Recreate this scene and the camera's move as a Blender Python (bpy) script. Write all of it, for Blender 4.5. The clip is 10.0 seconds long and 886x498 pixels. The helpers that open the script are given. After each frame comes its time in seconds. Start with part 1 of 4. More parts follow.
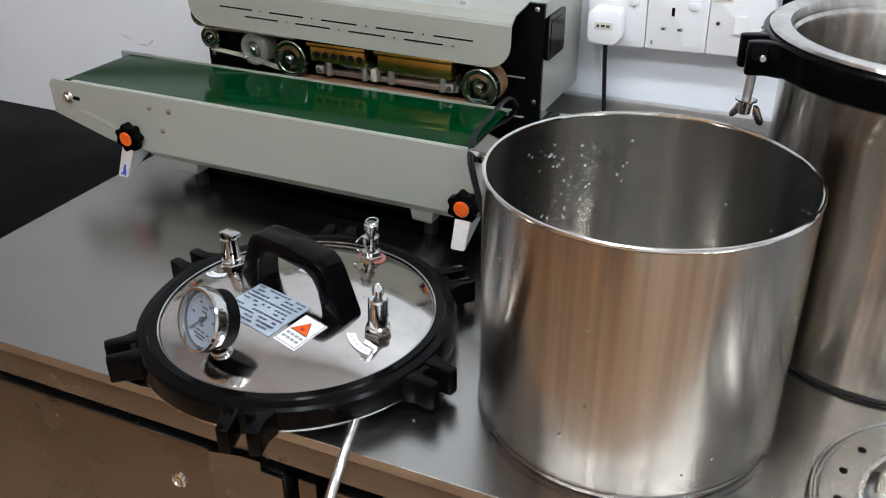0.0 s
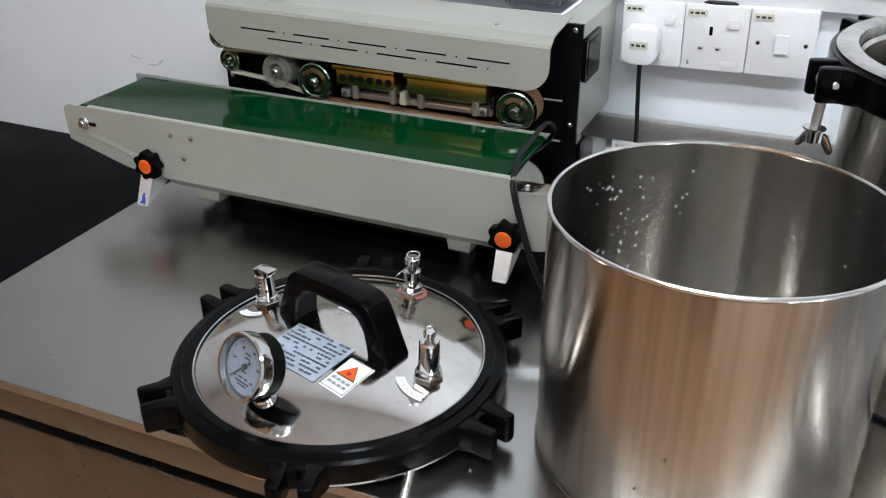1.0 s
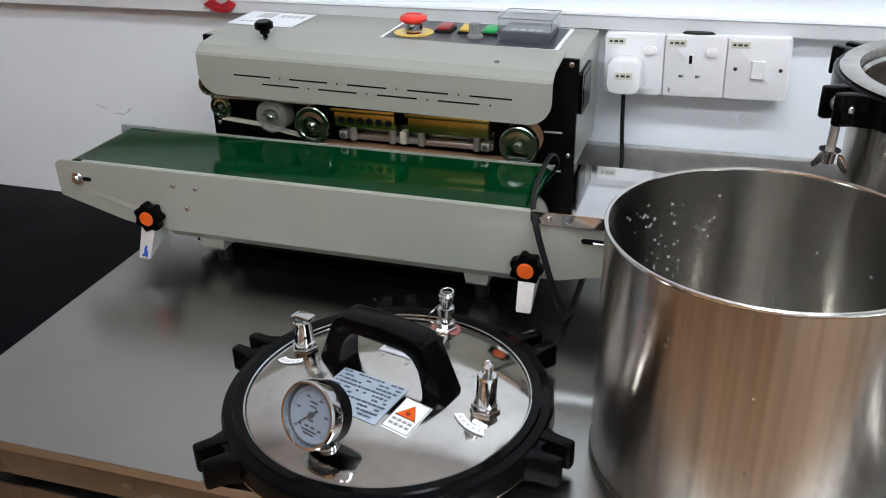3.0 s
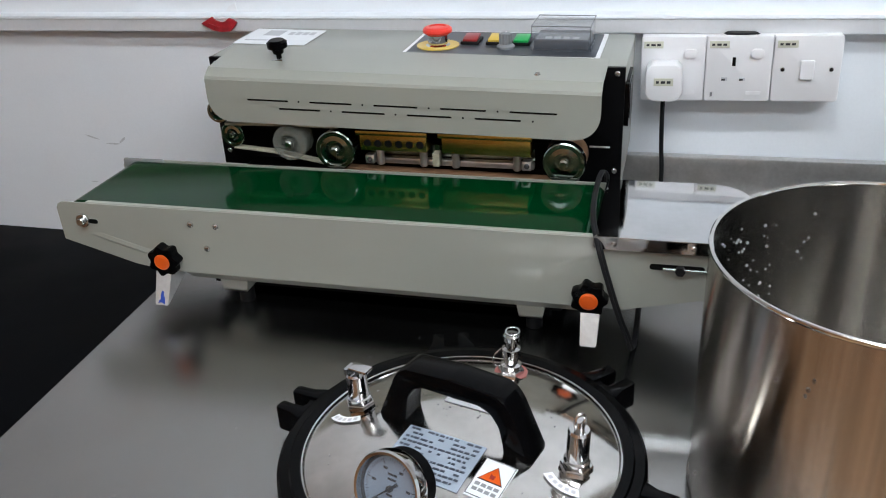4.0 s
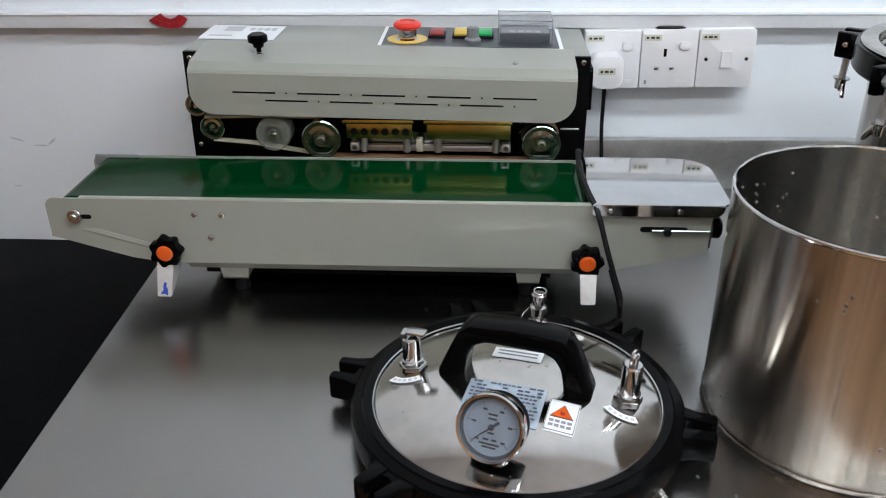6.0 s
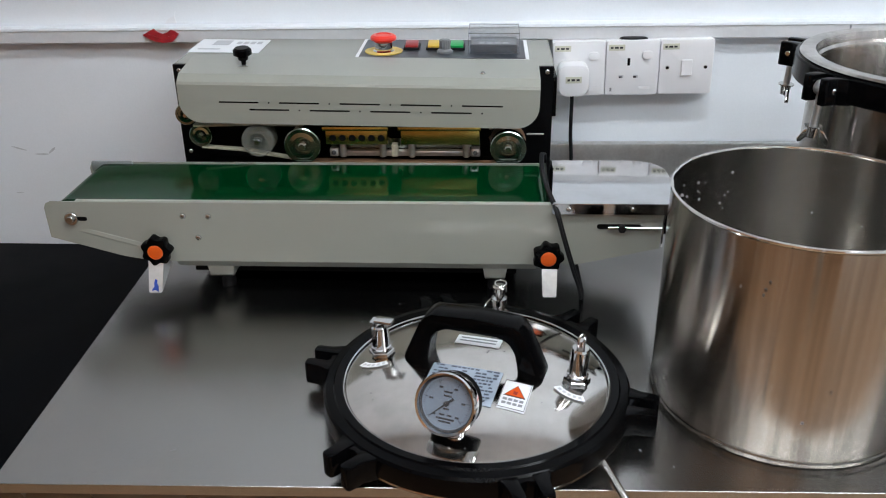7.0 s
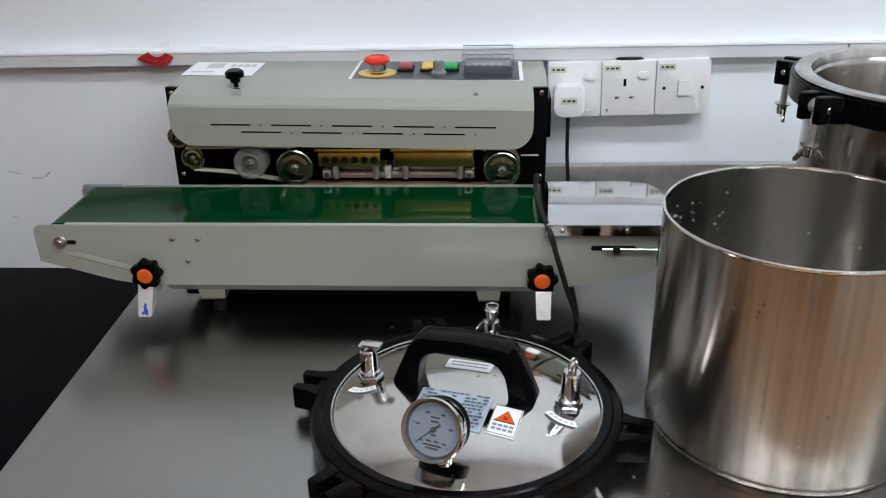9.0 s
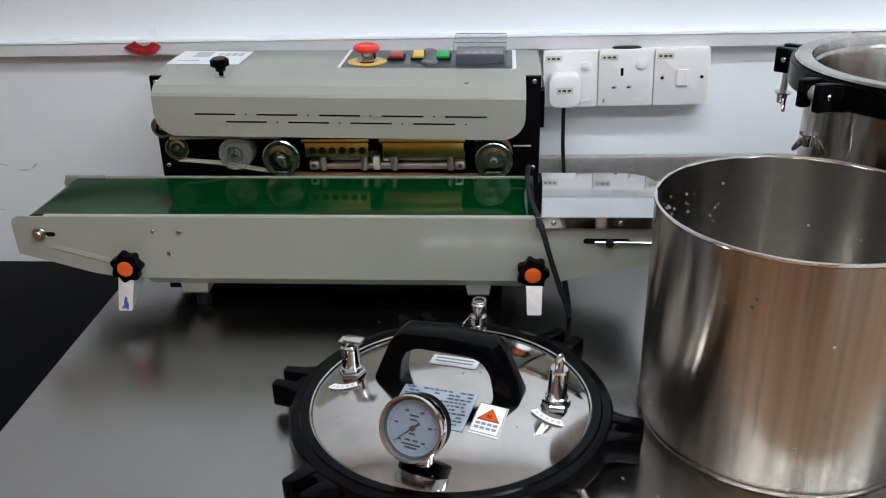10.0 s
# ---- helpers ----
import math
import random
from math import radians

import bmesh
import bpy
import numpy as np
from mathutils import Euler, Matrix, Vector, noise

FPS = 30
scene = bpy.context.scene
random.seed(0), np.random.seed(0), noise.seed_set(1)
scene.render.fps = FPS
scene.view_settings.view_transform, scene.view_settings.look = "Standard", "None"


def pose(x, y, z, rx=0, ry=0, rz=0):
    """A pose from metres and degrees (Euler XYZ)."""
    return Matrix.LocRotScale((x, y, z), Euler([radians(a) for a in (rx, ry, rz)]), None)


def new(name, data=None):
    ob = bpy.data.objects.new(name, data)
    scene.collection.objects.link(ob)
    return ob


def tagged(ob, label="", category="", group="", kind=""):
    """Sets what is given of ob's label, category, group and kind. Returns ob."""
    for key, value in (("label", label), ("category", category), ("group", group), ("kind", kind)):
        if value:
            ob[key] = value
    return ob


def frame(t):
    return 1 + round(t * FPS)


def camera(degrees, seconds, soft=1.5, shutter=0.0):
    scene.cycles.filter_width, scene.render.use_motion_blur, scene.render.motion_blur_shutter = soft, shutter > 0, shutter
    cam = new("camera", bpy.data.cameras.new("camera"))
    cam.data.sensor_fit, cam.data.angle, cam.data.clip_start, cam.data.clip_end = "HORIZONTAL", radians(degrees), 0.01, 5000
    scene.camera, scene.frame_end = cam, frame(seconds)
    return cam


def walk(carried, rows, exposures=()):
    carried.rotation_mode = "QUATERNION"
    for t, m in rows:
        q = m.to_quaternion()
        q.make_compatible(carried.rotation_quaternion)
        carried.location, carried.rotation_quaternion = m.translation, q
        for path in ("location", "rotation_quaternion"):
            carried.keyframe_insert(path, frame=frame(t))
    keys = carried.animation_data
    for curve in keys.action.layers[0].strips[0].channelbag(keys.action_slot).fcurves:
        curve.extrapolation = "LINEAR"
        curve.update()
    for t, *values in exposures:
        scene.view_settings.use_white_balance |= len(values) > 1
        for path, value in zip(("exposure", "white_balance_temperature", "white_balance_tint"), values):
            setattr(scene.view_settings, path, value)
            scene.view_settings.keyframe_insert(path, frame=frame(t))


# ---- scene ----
cam = camera(53.64, 10.0, soft=1.1)
# seconds, eye, yaw, pitch, roll
ROWS = [
    (0, 0.0023, 0.0264, 1.3490, 25.21, -29.22, -0.47),
    (0.5, -0.0085, 0.0423, 1.3466, 25.56, -28.84, -0.64),
    (1, -0.0745, 0.0497, 1.3525, 24.41, -28.69, -0.65),
    (1.5, -0.1255, 0.0370, 1.3516, 20.63, -28.56, 0.08),
    (2, -0.1270, 0.0296, 1.3560, 19.76, -28.12, -0.33),
    (2.2, -0.1260, 0.0284, 1.3595, 19.47, -27.76, -0.48),
    (3.3, -0.2188, -0.0130, 1.3740, 17.71, -26.78, -1.89),
    (3.5, -0.2391, -0.0072, 1.3655, 17.29, -26.65, -2.40),
    (4, -0.2999, 0.0601, 1.3645, 16.23, -26.84, -3.29),
    (4.5, -0.3538, 0.1037, 1.3661, 15.51, -26.62, -3.57),
    (5, -0.4027, 0.0827, 1.3713, 11.79, -26.54, -2.03),
    (5.5, -0.4715, 0.0068, 1.3722, 5.11, -26.24, -0.48),
    (6, -0.5074, -0.0605, 1.3719, 3.01, -26.72, -0.38),
    (6.2, -0.4990, -0.0835, 1.3792, 2.98, -26.44, -0.65),
    (7.3, -0.4557, -0.1461, 1.3935, 3.38, -25.91, -0.95),
    (7.5, -0.4560, -0.1528, 1.3930, 3.47, -25.60, -0.98),
    (8, -0.4543, -0.1688, 1.4000, 3.71, -25.10, -1.15),
    (8.5, -0.4517, -0.1459, 1.3929, 3.85, -24.71, -1.27),
    (9, -0.4402, -0.1217, 1.3850, 3.84, -24.59, -1.37),
    (9.5, -0.4195, -0.1034, 1.3828, 3.90, -24.49, -1.59),
    (10, -0.4166, -0.0918, 1.3661, 4.43, -24.80, -1.50),
]
walk(cam, [(t, pose(x, y, z, 90 + pitch, 0, yaw) @ pose(0, 0, 0, 0, 0, roll)) for t, x, y, z, yaw, pitch, roll in ROWS],
     exposures=((0, 0.02), (2.2, -0.02), (3.5, -0.2), (5.0, -0.25), (7.3, -0.31), (10, -0.31)))

# ---- world and light ----
world = bpy.data.worlds.new("world")
scene.world = world
world.use_nodes = True
world.node_tree.nodes["Background"].inputs[0].default_value = (0.75, 0.82, 0.9, 1)
world.node_tree.nodes["Background"].inputs[1].default_value = 0.12
LAMP = 32.0


# ---- materials ----
def material(name, colour, rough=0.5, metal=0.0, grain=0.0, grain_scale=200.0, stretch=(1, 1, 1), blotch=0.0, blotch_scale=8.0, bump=0.0, rough_var=0.0, coat=0.0, emit=0.0, trans=0.0, aniso=0.0, around=False, vary=0.0, spec=0.5, alpha=1.0):
    m = bpy.data.materials.new(name)
    m.use_nodes = True
    nt = m.node_tree
    b = nt.nodes["Principled BSDF"]
    b.inputs["Base Color"].default_value = (*colour, 1)
    b.inputs["Roughness"].default_value = rough
    b.inputs["Metallic"].default_value = metal
    b.inputs["Coat Weight"].default_value = coat
    b.inputs["Transmission Weight"].default_value = trans
    b.inputs["Anisotropic"].default_value = aniso
    b.inputs["Specular IOR Level"].default_value = spec
    b.inputs["Coat Roughness"].default_value = 0.12
    b.inputs["Alpha"].default_value = alpha
    if around:
        tg = nt.nodes.new("ShaderNodeTangent")
        tg.direction_type, tg.axis = "RADIAL", "Z"
        b.inputs["Anisotropic Rotation"].default_value = 0.25
        nt.links.new(tg.outputs[0], b.inputs["Tangent"])
    if emit:
        b.inputs["Emission Color"].default_value = (*colour, 1)
        b.inputs["Emission Strength"].default_value = emit
    co = nt.nodes.new("ShaderNodeTexCoord")
    mp = nt.nodes.new("ShaderNodeMapping")
    mp.inputs["Scale"].default_value = stretch
    nt.links.new(co.outputs["Object"], mp.inputs[0])
    fine = nt.nodes.new("ShaderNodeTexNoise")
    fine.inputs["Scale"].default_value, fine.inputs["Detail"].default_value = grain_scale, 4
    nt.links.new(mp.outputs[0], fine.inputs["Vector"])
    wide = nt.nodes.new("ShaderNodeTexNoise")
    wide.inputs["Scale"].default_value, wide.inputs["Detail"].default_value = blotch_scale, 5
    nt.links.new((mp if around else co).outputs["Vector" if around else "Object"], wide.inputs["Vector"])

    def ramp(source, low, high):
        r = nt.nodes.new("ShaderNodeMapRange")
        r.interpolation_type = "SMOOTHSTEP"
        r.inputs["From Min"].default_value, r.inputs["From Max"].default_value = 0.25, 0.75
        r.inputs["To Min"].default_value, r.inputs["To Max"].default_value = low, high
        nt.links.new(source, r.inputs["Value"])
        return r.outputs[0]

    if grain or blotch or vary:
        v1 = ramp(fine.outputs["Fac"], 1 - grain, 1 + grain)
        v2 = ramp(wide.outputs["Fac"], 1 - blotch, 1 + blotch)
        mul = nt.nodes.new("ShaderNodeMath")
        mul.operation = "MULTIPLY"
        nt.links.new(v1, mul.inputs[0])
        nt.links.new(v2, mul.inputs[1])
        out = mul.outputs[0]
        if vary:
            info = nt.nodes.new("ShaderNodeObjectInfo")
            r = nt.nodes.new("ShaderNodeMapRange")
            r.inputs["To Min"].default_value, r.inputs["To Max"].default_value = 1 - vary, 1 + vary
            nt.links.new(info.outputs["Random"], r.inputs["Value"])
            m2 = nt.nodes.new("ShaderNodeMath")
            m2.operation = "MULTIPLY"
            nt.links.new(out, m2.inputs[0])
            nt.links.new(r.outputs[0], m2.inputs[1])
            out = m2.outputs[0]
        sc = nt.nodes.new("ShaderNodeVectorMath")
        sc.operation = "SCALE"
        sc.inputs[0].default_value = colour
        nt.links.new(out, sc.inputs["Scale"])
        nt.links.new(sc.outputs[0], b.inputs["Base Color"])
    if rough_var:
        a = ramp(wide.outputs["Fac"], rough - rough_var, rough + rough_var)
        nt.links.new(a, b.inputs["Roughness"])
    if bump:
        bp = nt.nodes.new("ShaderNodeBump")
        bp.inputs["Strength"].default_value, bp.inputs["Distance"].default_value = bump, 0.001
        nt.links.new(fine.outputs["Fac"], bp.inputs["Height"])
        nt.links.new(bp.outputs[0], b.inputs["Normal"])
    return m


M = {}
M["wall"] = material("wall_paint", (0.785, 0.822, 0.865), 0.55, grain=0.01, grain_scale=300, blotch=0.03, blotch_scale=3, bump=0.15)
M["trunk"] = material("trunk_plastic", (0.62, 0.63, 0.65), 0.4, grain=0.02, blotch=0.05, blotch_scale=6)
M["ceil"] = material("ceiling_paint", (0.82, 0.82, 0.82), 0.7, blotch=0.02)
M["floor"] = material("brown_floor", (0.43, 0.27, 0.16), 0.35, grain=0.12, grain_scale=40, stretch=(8, 1, 1), blotch=0.15, blotch_scale=2)
M["brownwall"] = material("brown_laminate", (0.46, 0.25, 0.125), 0.4, grain=0.1, grain_scale=30, stretch=(6, 6, 0.6), blotch=0.1, vary=0.15)
M["bench"] = material("black_laminate", (0.0018, 0.0020, 0.0027), 0.5, grain=0.1, grain_scale=500, blotch=0.25, blotch_scale=5, rough_var=0.08, spec=0.04)
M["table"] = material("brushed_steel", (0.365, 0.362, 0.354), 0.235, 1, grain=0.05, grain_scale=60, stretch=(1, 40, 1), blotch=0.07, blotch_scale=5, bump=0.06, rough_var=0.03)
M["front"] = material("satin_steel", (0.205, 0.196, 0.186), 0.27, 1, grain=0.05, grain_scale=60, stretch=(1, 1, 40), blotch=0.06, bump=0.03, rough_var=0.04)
# stretched blotches paint reflection bands into both pot steels; fine grain is brushing
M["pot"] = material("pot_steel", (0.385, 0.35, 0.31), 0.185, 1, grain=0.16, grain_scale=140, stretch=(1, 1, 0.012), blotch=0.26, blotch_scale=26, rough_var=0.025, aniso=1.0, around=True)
# lighter copy of the pot steel; the inside's brightness is put into its colour
M["potin"] = material("brightened_pot_steel", (0.56, 0.54, 0.51), 0.165, 1, grain=0.13, grain_scale=140, stretch=(1, 1, 0.012), blotch=0.36, blotch_scale=17, rough_var=0.02, aniso=1.0, around=True)
M["mirror"] = material("polished_steel", (0.60, 0.585, 0.56), 0.08, 1, grain=0.02, blotch=0.06, blotch_scale=14, rough_var=0.04)
M["bright"] = material("bright_zinc", (0.50, 0.50, 0.49), 0.22, 1, blotch=0.06, blotch_scale=80)
M["gasket"] = material("pink_gasket", (0.30, 0.10, 0.09), 0.4, blotch=0.1, blotch_scale=80)
M["dome"] = material("polished_dome_steel", (0.60, 0.585, 0.56), 0.11, 1, grain=0.03, grain_scale=90, blotch=0.10, blotch_scale=22, rough_var=0.06)
M["plate"] = material("mirror_plate_steel", (0.55, 0.56, 0.57), 0.055, 1, grain=0.02, grain_scale=150, blotch=0.06, blotch_scale=20, rough_var=0.02)
# dark green tint puts the belt's reflection into the wheel metal
M["rollsteel"] = material("green_tinted_steel", (0.27, 0.315, 0.295), 0.13, 1, grain=0.06, grain_scale=200, blotch=0.10, blotch_scale=60)
M["satin"] = material("satin_plate_steel", (0.62, 0.61, 0.60), 0.28, 1, grain=0.04, blotch=0.08, blotch_scale=25, rough_var=0.06)
M["chrome"] = material("chrome", (0.55, 0.55, 0.55), 0.09, 1, blotch=0.06, blotch_scale=60)
M["alu"] = material("dull_aluminium", (0.62, 0.62, 0.62), 0.4, 1, grain=0.05, blotch=0.08, blotch_scale=40)
M["beige"] = material("beige_powder_coat", (0.276, 0.284, 0.252), 0.40, grain=0.02, grain_scale=900, blotch=0.03, blotch_scale=6, bump=0.10, coat=0.35)
M["black"] = material("black_powder_coat", (0.0025, 0.0025, 0.003), 0.5, grain=0.15, grain_scale=700, blotch=0.2, blotch_scale=12, spec=0.06)
M["bake"] = material("black_bakelite", (0.0016, 0.0016, 0.0019), 0.17, grain=0.1, grain_scale=400, blotch=0.2, blotch_scale=20, rough_var=0.06, bump=0.03, spec=0.07)
M["rubber"] = material("black_rubber", (0.008, 0.008, 0.009), 0.55, blotch=0.2, blotch_scale=30, spec=0.2)
M["belt"] = material("green_pvc", (0.0002, 0.0265, 0.0068), 0.09, grain=0.04, grain_scale=600, blotch=0.05, blotch_scale=9, rough_var=0.02, spec=0.11)
M["brass"] = material("brass", (0.44, 0.335, 0.095), 0.27, 1, grain=0.06, blotch=0.12, blotch_scale=40)
M["copper"] = material("brown_band", (0.20, 0.11, 0.06), 0.4, blotch=0.15, blotch_scale=30)
M["cream"] = material("cream_rubber", (0.34, 0.325, 0.25), 0.5, grain=0.1, grain_scale=300, blotch=0.15, blotch_scale=40)
M["silicone"] = material("pale_silicone", (0.23, 0.24, 0.21), 0.16, blotch=0.15, blotch_scale=60, alpha=0.5)
M["white"] = material("white_plastic", (0.80, 0.80, 0.82), 0.28, blotch=0.02, blotch_scale=20)
M["paper"] = material("white_label", (0.78, 0.80, 0.83), 0.35, blotch=0.03, blotch_scale=40)
M["bluelabel"] = material("pale_blue_label", (0.42, 0.49, 0.58), 0.22, metal=0.3, blotch=0.08, blotch_scale=40)
M["ink"] = material("dark_ink", (0.03, 0.03, 0.035), 0.5)
M["blueink"] = material("blue_ink", (0.015, 0.06, 0.36), 0.5)
M["greyink"] = material("grey_ink", (0.25, 0.26, 0.28), 0.5)
M["panel"] = material("grey_panel", (0.035, 0.040, 0.050), 0.35, blotch=0.05)
M["orange"] = material("orange_plastic", (0.63, 0.09, 0.007), 0.35, blotch=0.05, blotch_scale=60)
M["red"] = material("red_plastic", (0.72, 0.035, 0.02), 0.3, blotch=0.05, blotch_scale=60)
M["darkred"] = material("dark_red_plastic", (0.28, 0.02, 0.02), 0.3)
M["yellow"] = material("yellow_plastic", (0.66, 0.46, 0.07), 0.35)
M["green"] = material("green_plastic", (0.0, 0.36, 0.075), 0.3)
M["grey"] = material("grey_plastic", (0.18, 0.19, 0.20), 0.45)
M["clear"] = material("clear_plastic", (0.30, 0.33, 0.37), 0.05, alpha=0.10)
M["clearedge"] = material("clear_plastic_edge", (0.20, 0.22, 0.26), 0.15, alpha=0.55)
M["lens"] = material("gauge_glass", (0.3, 0.32, 0.35), 0.03, alpha=0.04, spec=0.2)
M["palealu"] = material("pale_aluminium", (0.62, 0.62, 0.61), 0.45, 0.6, grain=0.05, blotch=0.08, blotch_scale=40)
M["dialink"] = material("faded_dial_ink", (0.05, 0.06, 0.085), 0.5)
M["lightink"] = material("pale_grey_ink", (0.48, 0.49, 0.52), 0.5)
M["sticker"] = material("tan_sticker", (0.60, 0.60, 0.50), 0.5, blotch=0.05, blotch_scale=90)
M["dial"] = material("dial_face", (0.20, 0.245, 0.31), 0.45, blotch=0.03, blotch_scale=40)
M["hole"] = material("dark_hole", (0.004, 0.004, 0.004), 0.7, spec=0.05)
M["redtape"] = material("red_tape", (0.30, 0.016, 0.024), 0.28, grain=0.2, grain_scale=90, blotch=0.3, blotch_scale=60)
M["lamp"] = material("lamp_diffuser", (0.93, 1.0, 1.06), 0.5, emit=LAMP)
M["scuff"] = material("grey_scuff", (0.56, 0.585, 0.62), 0.6, blotch=0.08, blotch_scale=120)
# whitish, partly opaque base paints in the drops' highlights
M["drop"] = material("water", (0.88, 0.90, 0.92), 0.05, trans=0.72)


# ---- mesh helpers ----
def link(bm, name, mat, parent=None, smooth=True):
    me = bpy.data.meshes.new(name)
    bmesh.ops.recalc_face_normals(bm, faces=bm.faces)
    bm.to_mesh(me)
    bm.free()
    me.materials.append(M[mat])
    if smooth:
        me.polygons.foreach_set("use_smooth", [True] * len(me.polygons))
        me.set_sharp_from_angle(angle=radians(25))
    ob = new(name, me)
    if parent is not None:
        ob.parent = parent
        ob.matrix_parent_inverse = parent.matrix_world.inverted()
    return ob


def part(name, bm, mat, parent, label=""):
    return tagged(link(bm, name, mat, parent), label)


def thing(name, m, label, category, group="", kind=""):
    ob = new(name)
    ob.empty_display_size = 0.02
    ob.matrix_world = m
    bpy.context.view_layer.update()
    return tagged(ob, label, category, group, kind)


def solid(name, bm, mat, label, category="", group="", kind=""):
    return tagged(link(bm, name, mat), label, category, group, kind)


def box(x0, x1, y0, y1, z0, z1, bevel=0.0, m=None, bm=None, seg=2):
    own = bmesh.new()
    bmesh.ops.create_cube(own, size=1)
    for v in own.verts:
        v.co = Vector(((x0 + x1) / 2 + v.co.x * (x1 - x0), (y0 + y1) / 2 + v.co.y * (y1 - y0), (z0 + z1) / 2 + v.co.z * (z1 - z0)))
    if bevel:
        bmesh.ops.bevel(own, geom=own.edges[:], offset=bevel, segments=seg, profile=0.5, affect="EDGES")
    return merge(own, m, bm)


def merge(own, m=None, bm=None):
    if m is not None:
        bmesh.ops.transform(own, matrix=m, verts=own.verts)
    if bm is None:
        return own
    tmp = bpy.data.meshes.new("tmp")
    own.to_mesh(tmp)
    own.free()
    bm.from_mesh(tmp)
    bpy.data.meshes.remove(tmp)
    return bm


def lathe(profile, m=None, bm=None, n=48):
    """Revolve (r, z) pairs round z; a closed outline if the last pair is the first."""
    own = bmesh.new()
    rings = []
    for r, z in profile:
        if r < 1e-6:
            rings.append([own.verts.new((0, 0, z))])
        else:
            rings.append([own.verts.new((r * math.cos(2 * math.pi * k / n), r * math.sin(2 * math.pi * k / n), z)) for k in range(n)])
    for a, b in zip(rings, rings[1:]):
        for k in range(n):
            q = [a[k % len(a)], a[(k + 1) % n % len(a)], b[(k + 1) % n % len(b)], b[k % len(b)]]
            q = list(dict.fromkeys(q))
            if len(q) > 2:
                own.faces.new(q)
    bmesh.ops.remove_doubles(own, verts=own.verts, dist=1e-7)
    return merge(own, m, bm)


def cyl(r, z0, z1, m=None, bm=None, n=32, bevel=0.0):
    b = min(bevel, r * 0.5)
    if b:
        return lathe([(0, z0), (r - b, z0), (r, z0 + b), (r, z1 - b), (r - b, z1), (0, z1)], m, bm, n)
    return lathe([(0, z0), (r, z0), (r, z1), (0, z1)], m, bm, n)


def prism(outline, lo, hi, axis="z", bevel=0.0, m=None, bm=None):
    """Extrude a closed 2D outline along an axis: (x, y) for z, (x, z) for y, (y, z) for x."""
    own = bmesh.new()
    place = {"z": lambda p, h: (p[0], p[1], h), "y": lambda p, h: (p[0], h, p[1]), "x": lambda p, h: (h, p[0], p[1])}[axis]
    a = [own.verts.new(place(p, lo)) for p in outline]
    b = [own.verts.new(place(p, hi)) for p in outline]
    own.faces.new(a)
    own.faces.new(b[::-1])
    for k in range(len(a)):
        j = (k + 1) % len(a)
        own.faces.new((a[k], b[k], b[j], a[j]))
    bmesh.ops.recalc_face_normals(own, faces=own.faces)
    if bevel:
        bmesh.ops.bevel(own, geom=own.edges[:], offset=bevel, segments=2, profile=0.5, affect="EDGES")
    return merge(own, m, bm)


def rounded(x0, x1, y0, y1, r, n=6):
    """Outline of a rectangle with rounded corners; r may be one radius or four from the lower left, counter-clockwise."""
    rs = r if isinstance(r, (list, tuple)) else [r] * 4
    out = []
    for (cx, cy, a0), rr in zip(((x0, y0, 180), (x1, y0, 270), (x1, y1, 0), (x0, y1, 90)), rs):
        sx, sy = (1 if cx == x0 else -1), (1 if cy == y0 else -1)
        if rr < 1e-6:
            out.append((cx, cy))
            continue
        for k in range(n + 1):
            a = radians(a0 + 90 * k / n)
            out.append((cx + sx * rr + rr * math.cos(a), cy + sy * rr + rr * math.sin(a)))
    return out


def smooth_path(points, steps=8):
    """Catmull-Rom through the points."""
    p = [Vector(q) for q in points]
    p = [p[0] * 2 - p[1], *p, p[-1] * 2 - p[-2]]
    out = []
    for a, b, c, d in zip(p, p[1:], p[2:], p[3:]):
        for k in range(steps):
            t = k / steps
            out.append(0.5 * (2 * b + (c - a) * t + (2 * a - 5 * b + 4 * c - d) * t * t + (3 * b - a - 3 * c + d) * t ** 3))
    return out + [p[-2]]


def tube(points, r, n=10, m=None, bm=None, steps=8, wave=0.0):
    pts = smooth_path(points, steps) if steps else [Vector(p) for p in points]
    own = bmesh.new()
    rings = []
    side = None
    for k, p in enumerate(pts):
        d = (pts[min(k + 1, len(pts) - 1)] - pts[max(k - 1, 0)]).normalized()
        if side is None:
            side = d.orthogonal().normalized()
        side = (side - d * side.dot(d)).normalized()
        up = d.cross(side)
        rr = r * (1 + wave * (k % 2))
        rings.append([own.verts.new(p + rr * (math.cos(2 * math.pi * j / n) * side + math.sin(2 * math.pi * j / n) * up)) for j in range(n)])
    for a, b in zip(rings, rings[1:]):
        for j in range(n):
            own.faces.new((a[j], a[(j + 1) % n], b[(j + 1) % n], b[j]))
    own.faces.new(rings[0][::-1])
    own.faces.new(rings[-1])
    return merge(own, m, bm)


def ring(big, small, m=None, bm=None, n=28, k=16):
    return lathe([(big + small * math.cos(2 * math.pi * j / k), small * math.sin(2 * math.pi * j / k)) for j in range(k + 1)], m, bm, n)


def facing(x, y, z, nx, ny, nz):
    """A pose whose z axis points along the given way, y axis as far up as can be."""
    w = Vector((nx, ny, nz)).normalized()
    u = Vector((0, 0, 1)).cross(w)
    u = u.normalized() if u.length > 1e-4 else Vector((1, 0, 0))
    v = w.cross(u)
    return Matrix.Translation((x, y, z)) @ Matrix((u, v, w)).transposed().to_4x4()


FRONT = lambda x, y, z: facing(x, y, z, 0, -1, 0)


